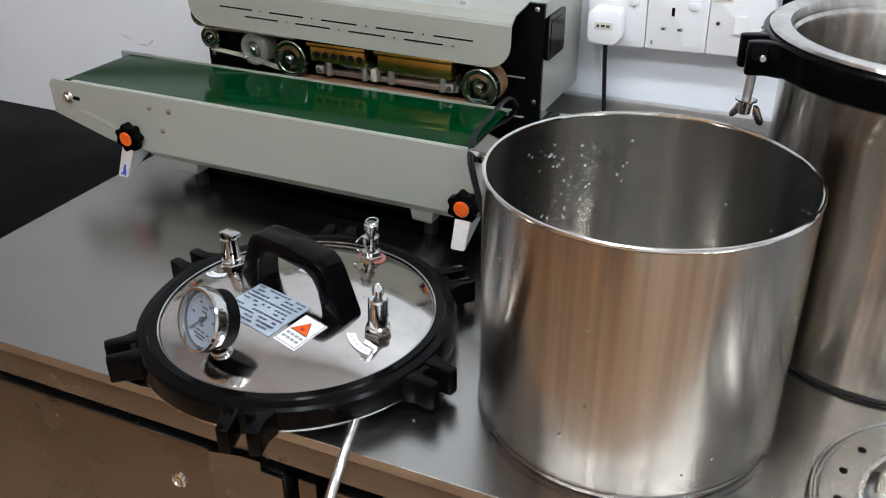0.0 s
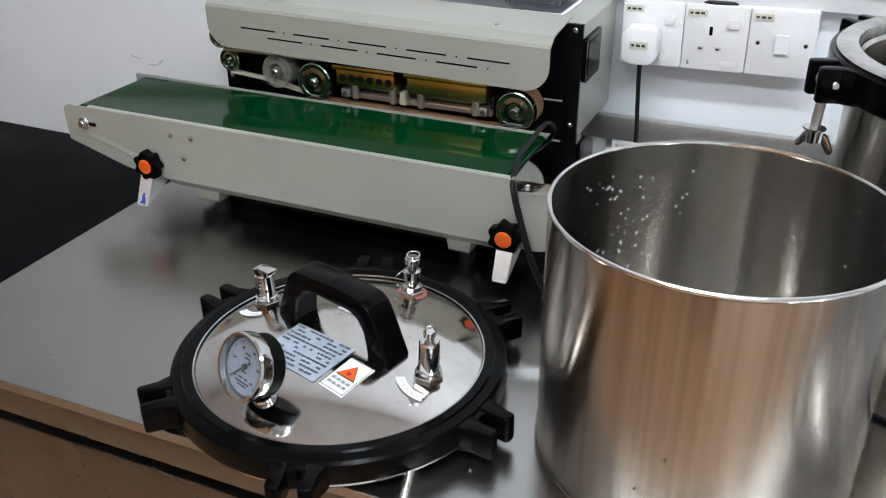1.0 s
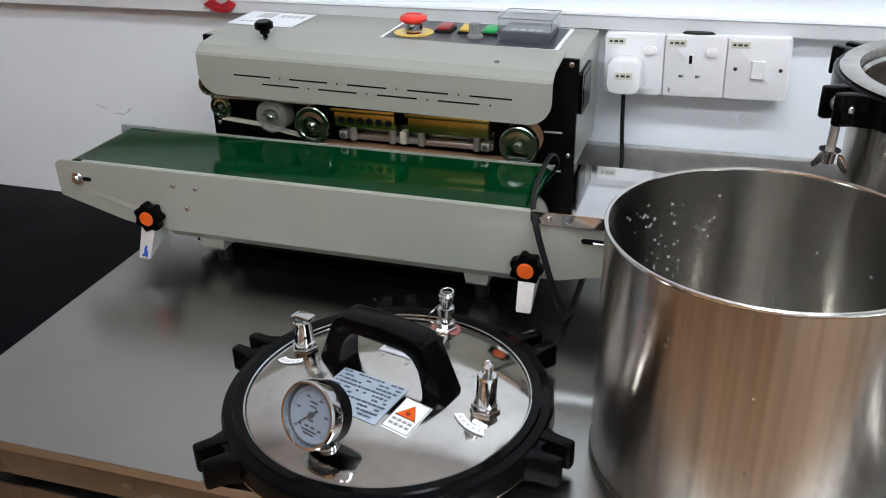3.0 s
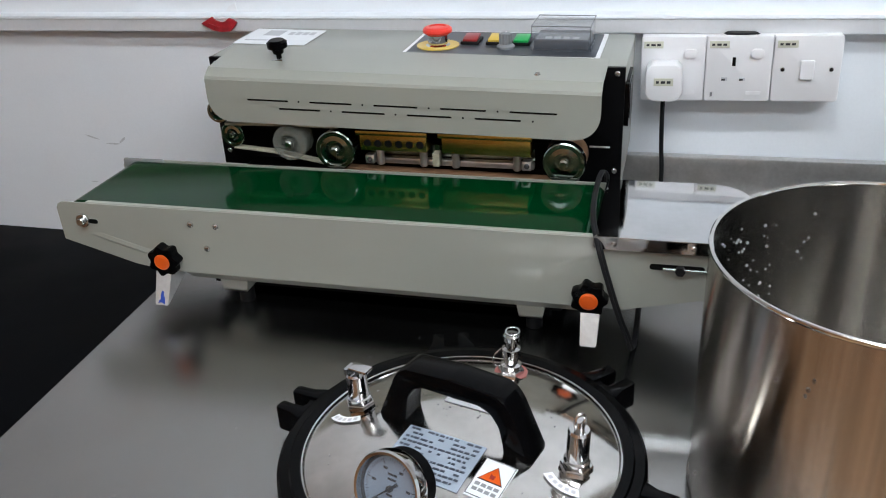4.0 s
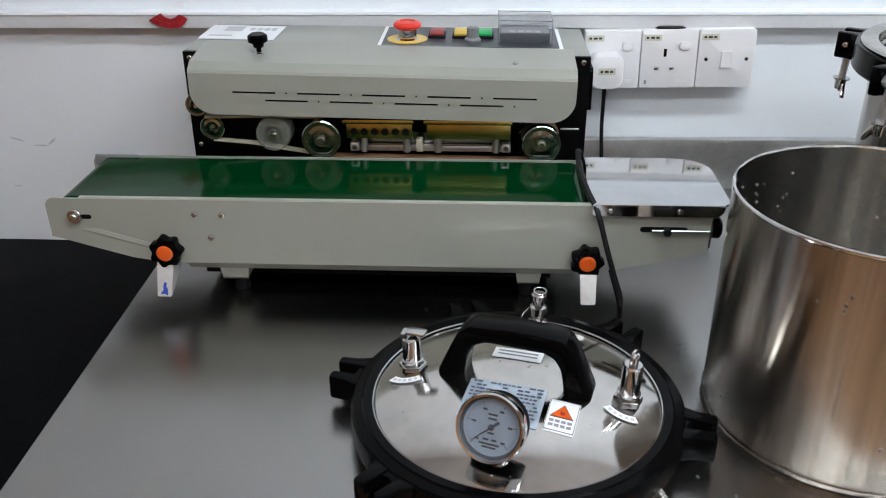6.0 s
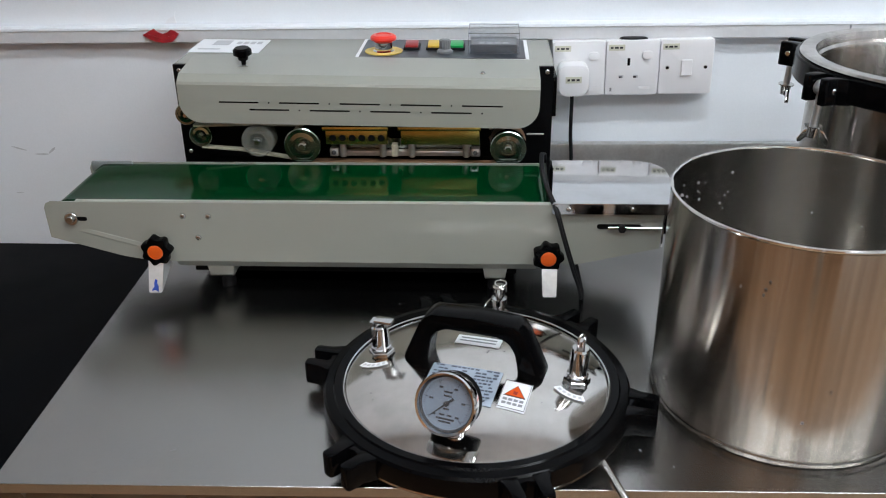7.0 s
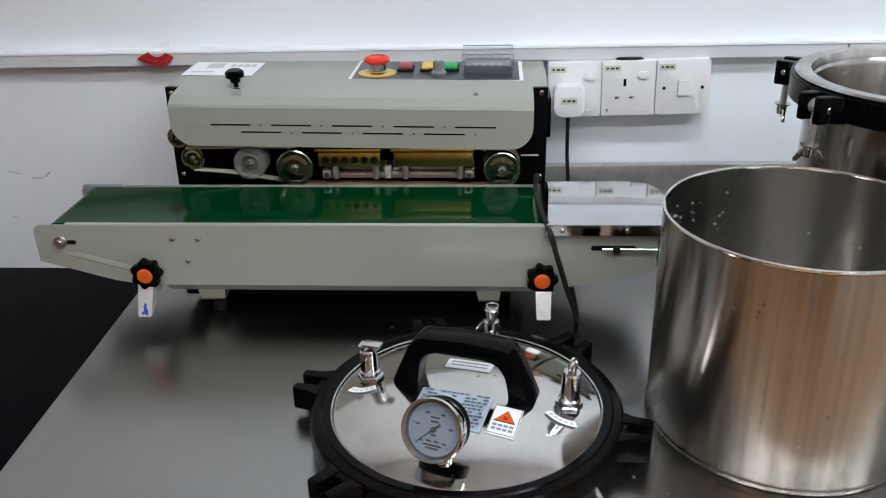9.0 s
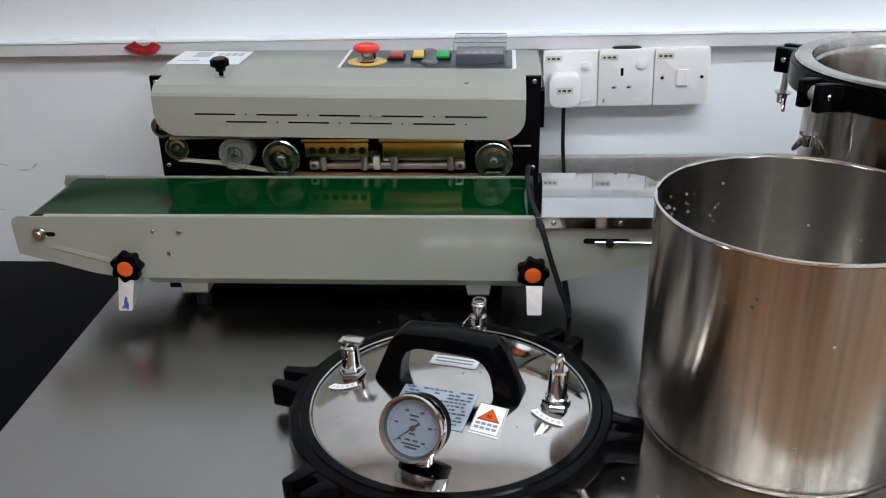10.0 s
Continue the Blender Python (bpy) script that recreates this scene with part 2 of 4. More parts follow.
# ---- the room ----
def build_room():
    solid("floor", box(-3.0, 2.4, -2.2, 1.42, -0.06, 0.0), "floor", "brown wood-look vinyl floor", "floor", kind="structure")
    solid("wall_north", box(-3.0, 2.4, 1.345, 1.42, 0, 2.7), "wall", "white painted wall with faint scuffs", "wall", kind="structure")
    solid("wall_south", box(-3.0, 2.4, -2.28, -2.2, 0, 2.7), "wall", "white painted wall", "wall", kind="structure")
    solid("wall_west", box(-3.08, -3.0, -2.28, 1.42, 0, 2.7), "wall", "white painted wall", "wall", kind="structure")
    solid("wall_east", box(2.4, 2.48, -2.28, 1.42, 0, 2.7), "wall", "white painted wall", "wall", kind="structure")
    solid("ceiling", box(-3.08, 2.48, -2.28, 1.42, 2.7, 2.78), "ceil", "white painted ceiling", "ceiling", kind="structure")
    for k, (x, y) in enumerate(((-0.35, 0.16), (0.98, 0.22), (-0.55, -0.85), (0.90, -0.85))):
        lamp = thing("ceiling_light", pose(x, y, 2.7), "white recessed ceiling light panel, switched on", "ceiling light", "ceiling light panels")
        part("frame", prism(rounded(x - 0.62, x + 0.62, y - 0.11, y + 0.11, 0.01), 2.672, 2.6995), "white", lamp)
        part("diffuser", prism(rounded(x - 0.6, x + 0.6, y - 0.09, y + 0.09, 0.01), 2.660, 2.671), "lamp", lamp, "glowing white diffuser")
    # cable trunking along the wall, rising slightly to the east
    tilt = pose(-0.6, 0, 1.0745, 0, -0.3, 0)
    tr = thing("cable_trunking", pose(-0.6, 1.345, 1.06), "grey-white plastic cable trunking on the wall", "trunking", kind="structure")
    part("duct", prism([(1.345, -0.013), (1.325, -0.013), (1.3225, -0.011), (1.3225, 0.009), (1.325, 0.0125), (1.345, 0.0125)], -2.2, 0.72, "x", m=tilt), "trunk", tr)
    part("duct", prism([(1.345, -0.013), (1.325, -0.013), (1.3225, -0.011), (1.3225, 0.009), (1.325, 0.0125), (1.345, 0.0125)], 0.7225, 2.4, "x", m=tilt), "trunk", tr)
    part("cover_lip", prism([(1.3225, 0.0085), (1.3205, 0.0095), (1.3215, 0.0135), (1.345, 0.0140), (1.345, 0.0130), (1.3225, 0.0125)], -2.2, 2.4, "x", m=tilt), "wall", tr, "white upper lip")
    # red tape stuck on the trunking
    tape = bmesh.new()
    out = [(-0.031, 0.001), (-0.022, 0.006), (-0.011, 0.0115), (-0.006, 0.0062), (0.003, 0.0030), (0.012, 0.0052), (0.018, 0.0098), (0.025, 0.0072), (0.031, 0.003), (0.026, -0.004), (0.018, -0.0105), (0.003, -0.0118), (-0.010, -0.0095), (-0.020, -0.005)]
    prism(out, 0, 0.004, "z", m=facing(-1.013, 1.3205, 1.073, 0, -1, 0.1), bm=tape)
    prism([(-0.020, 0.0005), (0.002, -0.0065), (0.024, -0.001), (0.024, 0.0012), (0.002, -0.0042), (-0.020, 0.0025)], 0.004, 0.0056, "z", m=facing(-1.013, 1.3205, 1.073, 0, -1, 0.1), bm=tape)
    solid("red_tape", tape, "redtape", "dark red strip of creased tape stuck on trunking", "tape")
    torn = prism([(-0.012, 0), (0.008, 0.001), (0.006, 0.012), (0.009, 0.022), (0.006, 0.013), (-0.006, 0.008)], 0, 0.001, "z", m=FRONT(-1.0, 1.3445, 1.088))
    solid("paper_scrap", torn, "paper", "torn white paper scrap above the red tape", "paper")
    # black lens-shaped mesh stands for the shaded gap below the trunking
    solid("cable_gap", lathe([(0, -0.004), (0.02, -0.003), (0.024, 0), (0.02, 0.003), (0, 0.004)], m=pose(-0.225, 1.318, 1.0665) @ Matrix.Diagonal((1, 0.4, 0.7, 1)), n=20), "rubber", "black lens shape standing for the dark gap under the trunking", "grommet")
    marks = bmesh.new()
    for x, z, l, h, a in ((-1.320, 0.863, 0.030, 0.0014, 16), (-1.280, 0.852, 0.028, 0.0016, 0), (-1.259, 0.859, 0.019, 0.0022, -40), (-1.338, 0.7755, 0.016, 0.0009, 0)):
        out = [(-l / 2, 0), (-l * 0.3, h * 0.8), (l * 0.1, h), (l * 0.45, h * 0.6), (l / 2, -h * 0.2), (l * 0.2, -h), (-l * 0.25, -h * 0.7)]
        prism(out, -0.0004, 0.0002, "y", m=pose(x, 1.345, z, 0, a, 0), bm=marks)
    solid("wall_scuff", marks, "scuff", "thin grey scuff marks on the white wall", "scuff", kind="structure")


def build_reflection_cupboards():
    # unseen brown units, added so that the steel pots reflect brown
    for y0, y1 in ((-1.14, -0.50), (-0.48, 0.16)):
        c = thing("cupboard", pose(-2.7, (y0 + y1) / 2, 0), "tall brown laminate cupboard, unseen, added for brown reflections", "cupboard", "brown cupboards")
        part("carcass", box(-2.99, -2.64, y0, y1, 0.0, 2.0, 0.003), "brownwall", c)
        part("door", box(-2.639, -2.62, y0 + 0.01, y1 - 0.01, 0.08, 1.98, 0.003), "brownwall", c)
    for x0, x1 in ((-2.6, -1.9), (-1.88, -1.18), (-1.16, -0.46), (-0.30, 0.16)):
        c = thing("cupboard", pose((x0 + x1) / 2, -1.5, 0), "tall brown laminate cupboard, unseen, added for brown reflections", "cupboard", "brown cupboards")
        part("carcass", box(x0, x1, -1.9, -1.22, 0.0, 2.0, 0.003), "brownwall", c)
        part("door", box(x0 + 0.01, x1 - 0.01, -1.219, -1.20, 0.08, 1.98, 0.003), "brownwall", c)


def build_bench():
    b = thing("side_bench", pose(-1.8, 0.8, 0), "black laminate bench beside the steel counter", "bench")
    part("worktop", box(-2.6, -0.985, 0.50, 1.343, 0.640, 0.672, 0.004), "bench", b)
    part("cabinet", box(-2.56, -1.0, 0.56, 1.34, 0.0, 0.639, 0.003), "bench", b)


# ---- steel counter ----
TABLE = Matrix.Translation((-0.958, 0.527, 0)) @ Matrix.Rotation(radians(1.0), 4, "Z")
TOP = 0.80


def build_counter():
    c = thing("steel_counter", TABLE, "brushed stainless steel undercounter fridge with worktop", "counter")
    L, D = 2.1, 0.775
    part("worktop", prism([(0.0, TOP - 0.0005), (0.0005, TOP), (D, TOP), (D, TOP - 0.012), (0.0, TOP - 0.012)], 0, L, "x", m=TABLE), "table", c, "brushed steel worktop with folded front edge")
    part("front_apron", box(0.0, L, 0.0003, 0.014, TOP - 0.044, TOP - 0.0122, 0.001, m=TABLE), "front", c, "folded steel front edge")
    part("upstand", box(0.0, L, D + 0.0005, D + 0.016, TOP - 0.012, TOP + 0.086, 0.003, m=TABLE), "alu", c, "steel upstand against the wall")
    part("body", box(0.02, L - 0.02, 0.035, D - 0.01, 0.10, TOP - 0.045, m=TABLE), "black", c, "dark carcass behind the doors")
    for x0, x1 in ((0.004, 0.544), (0.60, 1.2), (1.23, 1.95)):
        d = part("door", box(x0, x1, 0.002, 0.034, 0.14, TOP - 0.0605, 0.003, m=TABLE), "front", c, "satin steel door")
        if x0 < 0.1:
            part("lock", lathe([(0, 0.004), (0.004, 0.004), (0.0045, 0.002), (0.006, 0.002), (0.0075, 0.0045), (0.0095, 0.003), (0.0105, 0)], m=TABLE @ FRONT(0.409, 0.002, 0.682)), "chrome", d, "round chrome lock")
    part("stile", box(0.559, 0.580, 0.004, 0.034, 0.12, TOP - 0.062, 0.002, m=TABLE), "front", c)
    flap = prism([(0.458, 0.7430), (0.500, 0.7510), (0.522, 0.7515), (0.522, 0.7395), (0.546, 0.7385), (0.546, 0.45), (0.458, 0.45)], -0.0030, -0.0005, "y", m=TABLE)
    part("guard_plate", flap, "front", c, "bent steel corner plate")
    for x in (0.06, 1.0, 2.0):
        for y in (0.1, 0.65):
            part("foot", cyl(0.02, 0, 0.10, m=TABLE @ pose(x, y, 0), bevel=0.003), "alu", c)
    specks = bmesh.new()
    for x, y, s in ((-0.789, 0.584, 5), (-0.625, 0.851, 2), (-0.30, 0.60, 3), (-0.58, 0.90, 2), (-0.72, 0.70, 2), (-0.27, 0.575, 2.5)):
        lathe([(0, 0.0006), (0.0008, 0.0005), (0.0012, 0)], m=pose(x, y, TOP + 0.0002, 0, 0, 40 * s) @ Matrix.Diagonal((s * 0.6, 0.7, 0.6, 1)), bm=specks, n=10)
    tagged(link(specks, "crumb", "greyink"), "tiny dark specks on the steel worktop", "crumbs", kind="stuff")


# ---- band sealer ----
def screw(parent, x, y, z, r=0.0042, n=(0, -1, 0), mat="bright", name="screw"):
    b = lathe([(0, r * 0.18), (r * 0.22, r * 0.22), (r * 0.36, r * 0.55), (r * 0.6, r * 0.52), (r * 0.88, r * 0.34), (r, 0), (r, -0.001)], m=facing(x, y, z, *n), n=16)
    return part(name, b, mat, parent)


def lobe_knob(parent, x, y, z):
    out = []
    for k in range(56):
        a = 2 * math.pi * k / 56
        r = 0.0190 + 0.0022 * math.cos(7 * a)
        out.append((r * math.cos(a), r * math.sin(a)))
    k = part("knob", prism(out, 0.004, 0.020, bevel=0.002, m=FRONT(x, y, z)), "bake", parent, "black lobed knob")
    part("hub", cyl(0.010, -0.003, 0.006, m=FRONT(x, y, z)), "bake", k)
    part("cap", lathe([(0, 0.0225), (0.008, 0.0222), (0.0102, 0.0210), (0.0102, 0.019), (0, 0.019)], m=FRONT(x, y, z)), "orange", k, "orange knob cap")
    return k


def build_sealer():
    s = thing("band_sealer", pose(-0.65, 1.1, TOP), "beige continuous band sealer with green conveyor belt on the counter", "sealing machine")
    # conveyor side sheets
    outline = [(-1.044, 0.944), (-1.050, 0.941), (-1.053, 0.935), (-1.052, 0.892), (-0.954, 0.864), (-0.915, 0.8575), (-0.345, 0.8575), (-0.236, 0.883), (-0.234, 0.932), (-0.240, 0.944)]
    bm = prism(outline, 0.910, 0.9125, "y")
    prism([(0.910, 0.8575), (0.9125, 0.8575), (0.928, 0.8465), (0.928, 0.8435), (0.924, 0.8435)], -0.885, -0.395, "x", bm=bm)
    prism([(0.9118, 0.9415), (0.9108, 0.9432), (0.9118, 0.9448), (0.918, 0.9448), (0.918, 0.9415)], -1.01, -0.378, "x", bm=bm)
    front = part("front_panel", bm, "beige", s)
    part("stiffening_rib", tube([(-1.024, 0.9195, 0.906), (-0.99, 0.9178, 0.898), (-0.928, 0.9178, 0.8805)], 0.009, steps=4), "beige", front)
    part("rear_panel", prism(outline, 1.060, 1.0625, "y"), "beige", s)
    for x, w in ((-0.829, 0.032), (-0.4505, 0.027)):
        br = bmesh.new()
        prism([(x - w / 2 - 0.004, 0.850), (x + w / 2 + 0.004, 0.850), (x + w / 2, 0.827), (x - w / 2, 0.827)], 0.925, 0.927, "y", bm=br)
        prism([(0.925, 0.827), (0.965, 0.827), (0.965, 0.829), (0.925, 0.829)], x - w / 2, x + w / 2, "x", bm=br)
        prism([(0.927, 0.850), (0.965, 0.850), (0.965, 0.829), (0.927, 0.829)], x + w / 2 - 0.002, x + w / 2, "x", bm=br)
        b = part("bracket", br, "beige", s)
        part("rubber_foot", cyl(0.010, TOP, 0.827, m=pose(x, 0.952, 0), bevel=0.001, n=20), "rubber", b)
    part("crossbar", box(-0.90, -0.40, 0.927, 1.058, 0.852, 0.858), "black", s)
    # belt, with its rollers at both ends
    zb, rr = 0.9435, 0.017
    path = []
    for k in range(13):
        a = radians(90 + 15 * k)
        path.append((-1.024 + rr * math.cos(a), zb - rr + rr * math.sin(a)))
    for k in range(13):
        a = radians(270 + 15 * k)
        path.append((-0.3945 + rr * math.cos(a), zb - rr + rr * math.sin(a)))
    belt = prism(path, 0.9195, 1.0535, "y")
    part("conveyor_belt", belt, "belt", s, "glossy green belt")
    part("end_block", box(-1.035, -0.995, 0.9128, 0.9192, 0.925, 0.9405, 0.001), "black", s)
    part("end_block", box(-1.048, -0.985, 1.0537, 1.0598, 0.930, 0.947, 0.003), "grey", s)
    # bolt, slot and screws on the front
    bolt = part("adjusting_bolt", lathe([(0, 0.008), (0.0045, 0.008), (0.0052, 0.007), (0.0052, 0.003), (0.0085, 0.003), (0.0092, 0.002), (0.0092, 0)], m=FRONT(-1.018, 0.910, 0.9200)), "bright", s, "steel bolt with washer")
    part("slot", prism(rounded(-1.010, -0.997, 0.9165, 0.9225, 0.0028), 0.9094, 0.9105, "y"), "hole", front)
    for x, z in ((-0.866, 0.9245), (-0.832, 0.9240), (-0.849, 0.893)):
        screw(s, x, 0.910, z, 0.0042)
    # steel infeed cover
    top = bmesh.new()
    prism(rounded(-0.3785, -0.213, 0.905, 1.064, [0.004, 0.018, 0.045, 0.0]), 0.9455, 0.948, "z", bm=top)
    prism(rounded(-0.3785, -0.222, 0.9335, 0.9475, [0.004, 0.012, 0, 0]), 0.904, 0.9062, "y", bm=top)
    cover = part("infeed_cover", top, "plate", s, "shiny steel cover plate")
    for x in (-0.357, -0.275):
        screw(cover, x, 0.904, 0.9405, 0.0035)
    part("slot", prism(rounded(-0.319, -0.262, 0.9105, 0.9175, 0.0034), 0.9094, 0.9105, "y"), "hole", front)
    rod = part("adjusting_rod", tube([(-0.305, 0.907, 0.9135), (-0.236, 0.907, 0.913)], 0.0016, steps=0), "rollsteel", s)
    part("nut", cyl(0.0055, -0.003, 0.004, m=facing(-0.287, 0.906, 0.9132, 0, -1, 0), n=6), "rubber", rod)
    part("end_plate", box(-0.2338, -0.2318, 0.9125, 1.058, 0.884, 0.940), "satin", s)
    part("rod_knob", cyl(0.014, 0, 0.014, m=facing(-0.2315, 0.93, 0.909, 1, 0, 0), bevel=0.003, n=14), "bake", s, "black plastic knob")
    lobe_knob(s, -0.9045, 0.9125, 0.8785)
    lobe_knob(s, -0.381, 0.9135, 0.8735)
    for x, mat in ((-0.907, "palealu"), (-0.379, "palealu")):
        lean = Matrix.Translation((0, 0.898, 0.866)) @ Matrix(((1, 0, 0, 0), (0, 1, 0.5, 0), (0, 0, 1, 0), (0, 0, 0, 1)))
        lg = prism([(x - 0.0105, 0.0), (x + 0.0105, 0.0), (x + 0.0090, -0.038), (x + 0.0080, -0.040), (x - 0.0080, -0.040), (x - 0.0090, -0.038)], -0.001, 0.001, "y", m=lean)
        prism([(0.001, -0.039), (0.001, 0.0), (0.012, 0.0), (0.012, -0.009), (0.047, -0.009), (0.047, -0.013)], x + 0.0078, x + 0.0093, "x", m=lean, bm=lg)
        leg = part("leg", lg, mat, s, "bare aluminium leg")
        if x < -0.8:
            part("blue_mark", prism([(x - 0.0045, -0.0375), (x, -0.0365), (x + 0.0045, -0.0385), (x + 0.0042, -0.032), (x + 0.002, -0.029), (x + 0.0024, -0.025), (x - 0.0005, -0.0235), (x - 0.0018, -0.028), (x - 0.0014, -0.033), (x - 0.004, -0.035)], -0.0020, -0.0012, "y", m=lean), "blueink", leg, "blue ink mark")
    # main housing
    part("base_box", box(-0.88, -0.42, 0.965, 1.29, 0.815, 0.93), "black", s, "black base under the housing")
    for x in (-0.85, -0.45):
        for y in (1.0, 1.26):
            part("rubber_foot", cyl(0.014, TOP, 0.815, m=pose(x, y, 0), n=20, bevel=0.001), "rubber", s)
    tilt = pose(-0.65, 0, 1.0, 0, 0.45, 0) @ pose(0.65, 0, -1.0)
    house = part("housing", box(-0.932, -0.366, 1.136, 1.302, 0.915, 1.0705, 0.003, m=tilt), "beige", s, "beige sheet steel housing")
    part("front_plate", box(-0.931, -0.367, 1.129, 1.1355, 0.915, 1.0700, m=tilt), "black", s, "black front plate")
    for x, z in ((-0.921, 1.0635), (-0.921, 0.9370), (-0.376, 1.0605), (-0.376, 0.9330)):
        screw(s, x, 1.129, z, 0.0042)
    h = bmesh.new()
    prism(rounded(1.135, 1.205, 0.990, 1.050, 0.006), -0.3672, -0.3612, "x", bm=h)
    prism(rounded(1.145, 1.195, 0.998, 1.042, 0.004), -0.3655, -0.3605, "x", bm=h)
    part("side_handle", h, "bake", house, "black recessed side handle")
    # hinged cover over the rollers
    ct = pose(-0.645, 0, 1.05, 0, 0.95, 0) @ pose(0.645, 0, -1.05)
    bm = bmesh.new()
    prism(rounded(-0.906, -0.389, 0.9985, 1.0555, [0.032, 0.032, 0, 0], 8), 1.0665, 1.0685, "y", m=ct, bm=bm)
    prism([(1.0665, 1.0545), (1.0685, 1.0545), (1.082, 1.0655), (1.156, 1.0740), (1.156, 1.0760), (1.081, 1.0677), (1.0685, 1.0590)], -0.906, -0.389, "x", m=ct, bm=bm)
    cov = part("hood", bm, "beige", s, "beige bent sheet hood")
    for row in range(2):
        for k in range(5 if row == 0 else 4):
            x0 = -0.8475 + 0.0872 * k + (0.0435 if row else 0)
            z = 1.0305 - 0.0105 * row
            part("vent_slot", prism(rounded(x0, x0 + 0.058, z - 0.0011, z + 0.0011, 0.001, 2), 1.0661, 1.0672, "y", m=ct), "hole", cov)
            if not (row == 0 and k == 4):
                part("vent_hole", cyl(0.0012, 0, 0.0008, m=ct @ FRONT(x0 + 0.0725, 1.0667, z), n=8), "hole", cov)
    screw(cov, -0.470, 1.0975, 1.0668, 0.0040, (0, -0.1, 1))
    kn = part("hood_knob", lathe([(0, 0.030), (0.010, 0.030), (0.0135, 0.027), (0.0135, 0.020), (0.008, 0.017), (0.007, 0.012), (0.0035, 0.011), (0.0035, 0)], m=facing(-0.820, 1.120, 1.0700, 0, -0.08, 1), n=24), "bake", cov, "black knurled knob on a screw")
    part("wing", box(-0.006, 0.010, -0.002, 0.002, 0.001, 0.005, 0.001, m=facing(-0.822, 1.113, 1.0695, 0, -0.08, 1)), "chrome", kn)
    # rollers and band
    def roller(name, x, z, r, mat, y0=1.066, y1=1.098, hub="chrome", label=""):
        w = part(name, lathe([(0, -0.001), (r * 0.30, -0.001), (r * 0.32, -0.009), (r * 0.48, -0.009), (r * 0.52, -0.0004), (r * 0.74, -0.0012), (r * 0.77, -0.0002), (r * 0.95, 0.0), (r, -0.0012), (r, y0 - y1), (0, y0 - y1)], m=FRONT(x, y0, z), n=36), mat, s, label)
        part("axle", lathe([(0, 0.005), (r * 0.16, 0.005), (r * 0.22, 0.003), (r * 0.22, -0.002)], m=FRONT(x, y0, z), n=16), hub, w)
        return w
    roller("idler_wheel", -0.9055, 1.009, 0.0160, "rollsteel", 1.085, 1.10)
    roller("idler_wheel", -0.886, 0.9785, 0.0170, "rollsteel", 1.08, 1.10)
    roller("pressure_wheel", -0.7995, 0.9725, 0.0240, "silicone", 1.072, 1.10, label="pale translucent silicone wheel")
    roller("drive_wheel", -0.7325, 0.9675, 0.0270, "rollsteel", 1.066, 1.10, label="polished steel drive wheel, tinted for the belt's reflection")
    r4 = roller("drive_wheel", -0.4325, 0.9640, 0.0265, "rollsteel", 1.066, 1.0785, label="polished steel drive wheel, tinted for the belt's reflection")
    part("tread", cyl(0.0262, -0.040, -0.0125, m=FRONT(-0.4325, 1.066, 0.9640)), "copper", r4, "brown band running over the wheel")
    def strip(pts, half, thick, mat, name, label):
        bm = bmesh.new()
        for a, b in zip(pts, pts[1:]):
            d = Vector((b[0] - a[0], 0, b[1] - a[1]))
            n = Vector((-d.z, 0, d.x)).normalized() * thick
            q = [(a[0], a[1]), (b[0], b[1]), (b[0] + n.x, b[1] + n.z), (a[0] + n.x, a[1] + n.z)]
            prism(q, 1.086 - half, 1.086 + half, "y", bm=bm)
        return part(name, bm, mat, s, label)
    strip([(-0.742, 0.942), (-0.83, 0.957), (-0.886, 0.9615)], 0.006, 0.0020, "cream", "timing_belt", "cream toothed timing belt")
    strip([(-0.732, 0.9965), (-0.80, 0.9975), (-0.895, 0.9955)], 0.006, 0.0035, "cream", "timing_belt", "cream toothed timing belt")
    teeth = bmesh.new()
    for k in range(46):
        t = k / 45
        box(-0.0008, 0.0008, 1.0795, 1.092, -0.0022, 0.0, m=pose(-0.735 - 0.155 * t, 0, 0.9967 - 0.001 * t), bm=teeth)
    tagged(part("toothing", teeth, "cream", s), kind="stuff")
    strip([(-0.43, 0.9368), (-0.735, 0.9400)], 0.007, 0.003, "copper", "sealing_band", "brown heat sealing band")
    for x0, x1, holes in ((-0.702, -0.606, 6), (-0.592, -0.472, 0)):
        bm = box(x0 + 0.004, x1 - 0.002, 1.070, 1.125, 0.969, 0.992, 0.0012)
        box(x0, x1, 1.066, 1.071, 0.9905, 0.9965, 0.001, bm=bm)
        bl = part("heating_block" if holes == 0 else "cooling_block", bm, "brass", s, "brass block")
        for k in range(holes):
            part("hole", cyl(0.0050, 0, 0.0006, m=FRONT(x0 + 0.0145 + 0.0142 * k, 1.070, 0.9790), n=18), "hole", bl)
    bar = part("rail", box(-0.696, -0.473, 1.088, 1.098, 0.945, 0.953, 0.001), "alu", s)
    part("clamp_plate", box(-0.6955, -0.4735, 1.100, 1.106, 0.953, 0.9685), "rollsteel", s)
    for x in (-0.6755, -0.6165, -0.5735, -0.4935):
        part("post", cyl(0.0052, 0.946, 0.9675, m=pose(x, 1.083, 0), n=18, bevel=0.001), "alu", bar)
    for x in (-0.688, -0.480):
        part("bolt_block", box(x - 0.006, x + 0.006, 1.074, 1.086, 0.949, 0.961, 0.001), "alu", bar)
        screw(bar, x, 1.074, 0.955, 0.0036, mat="ink")
    part("spacer", box(-0.603, -0.594, 1.076, 1.09, 0.948, 0.966, 0.001), "cream", bar)
    for x, z in ((-0.458, 0.975), (-0.458, 0.960)):
        screw(s, x, 1.129, z, 0.0040)
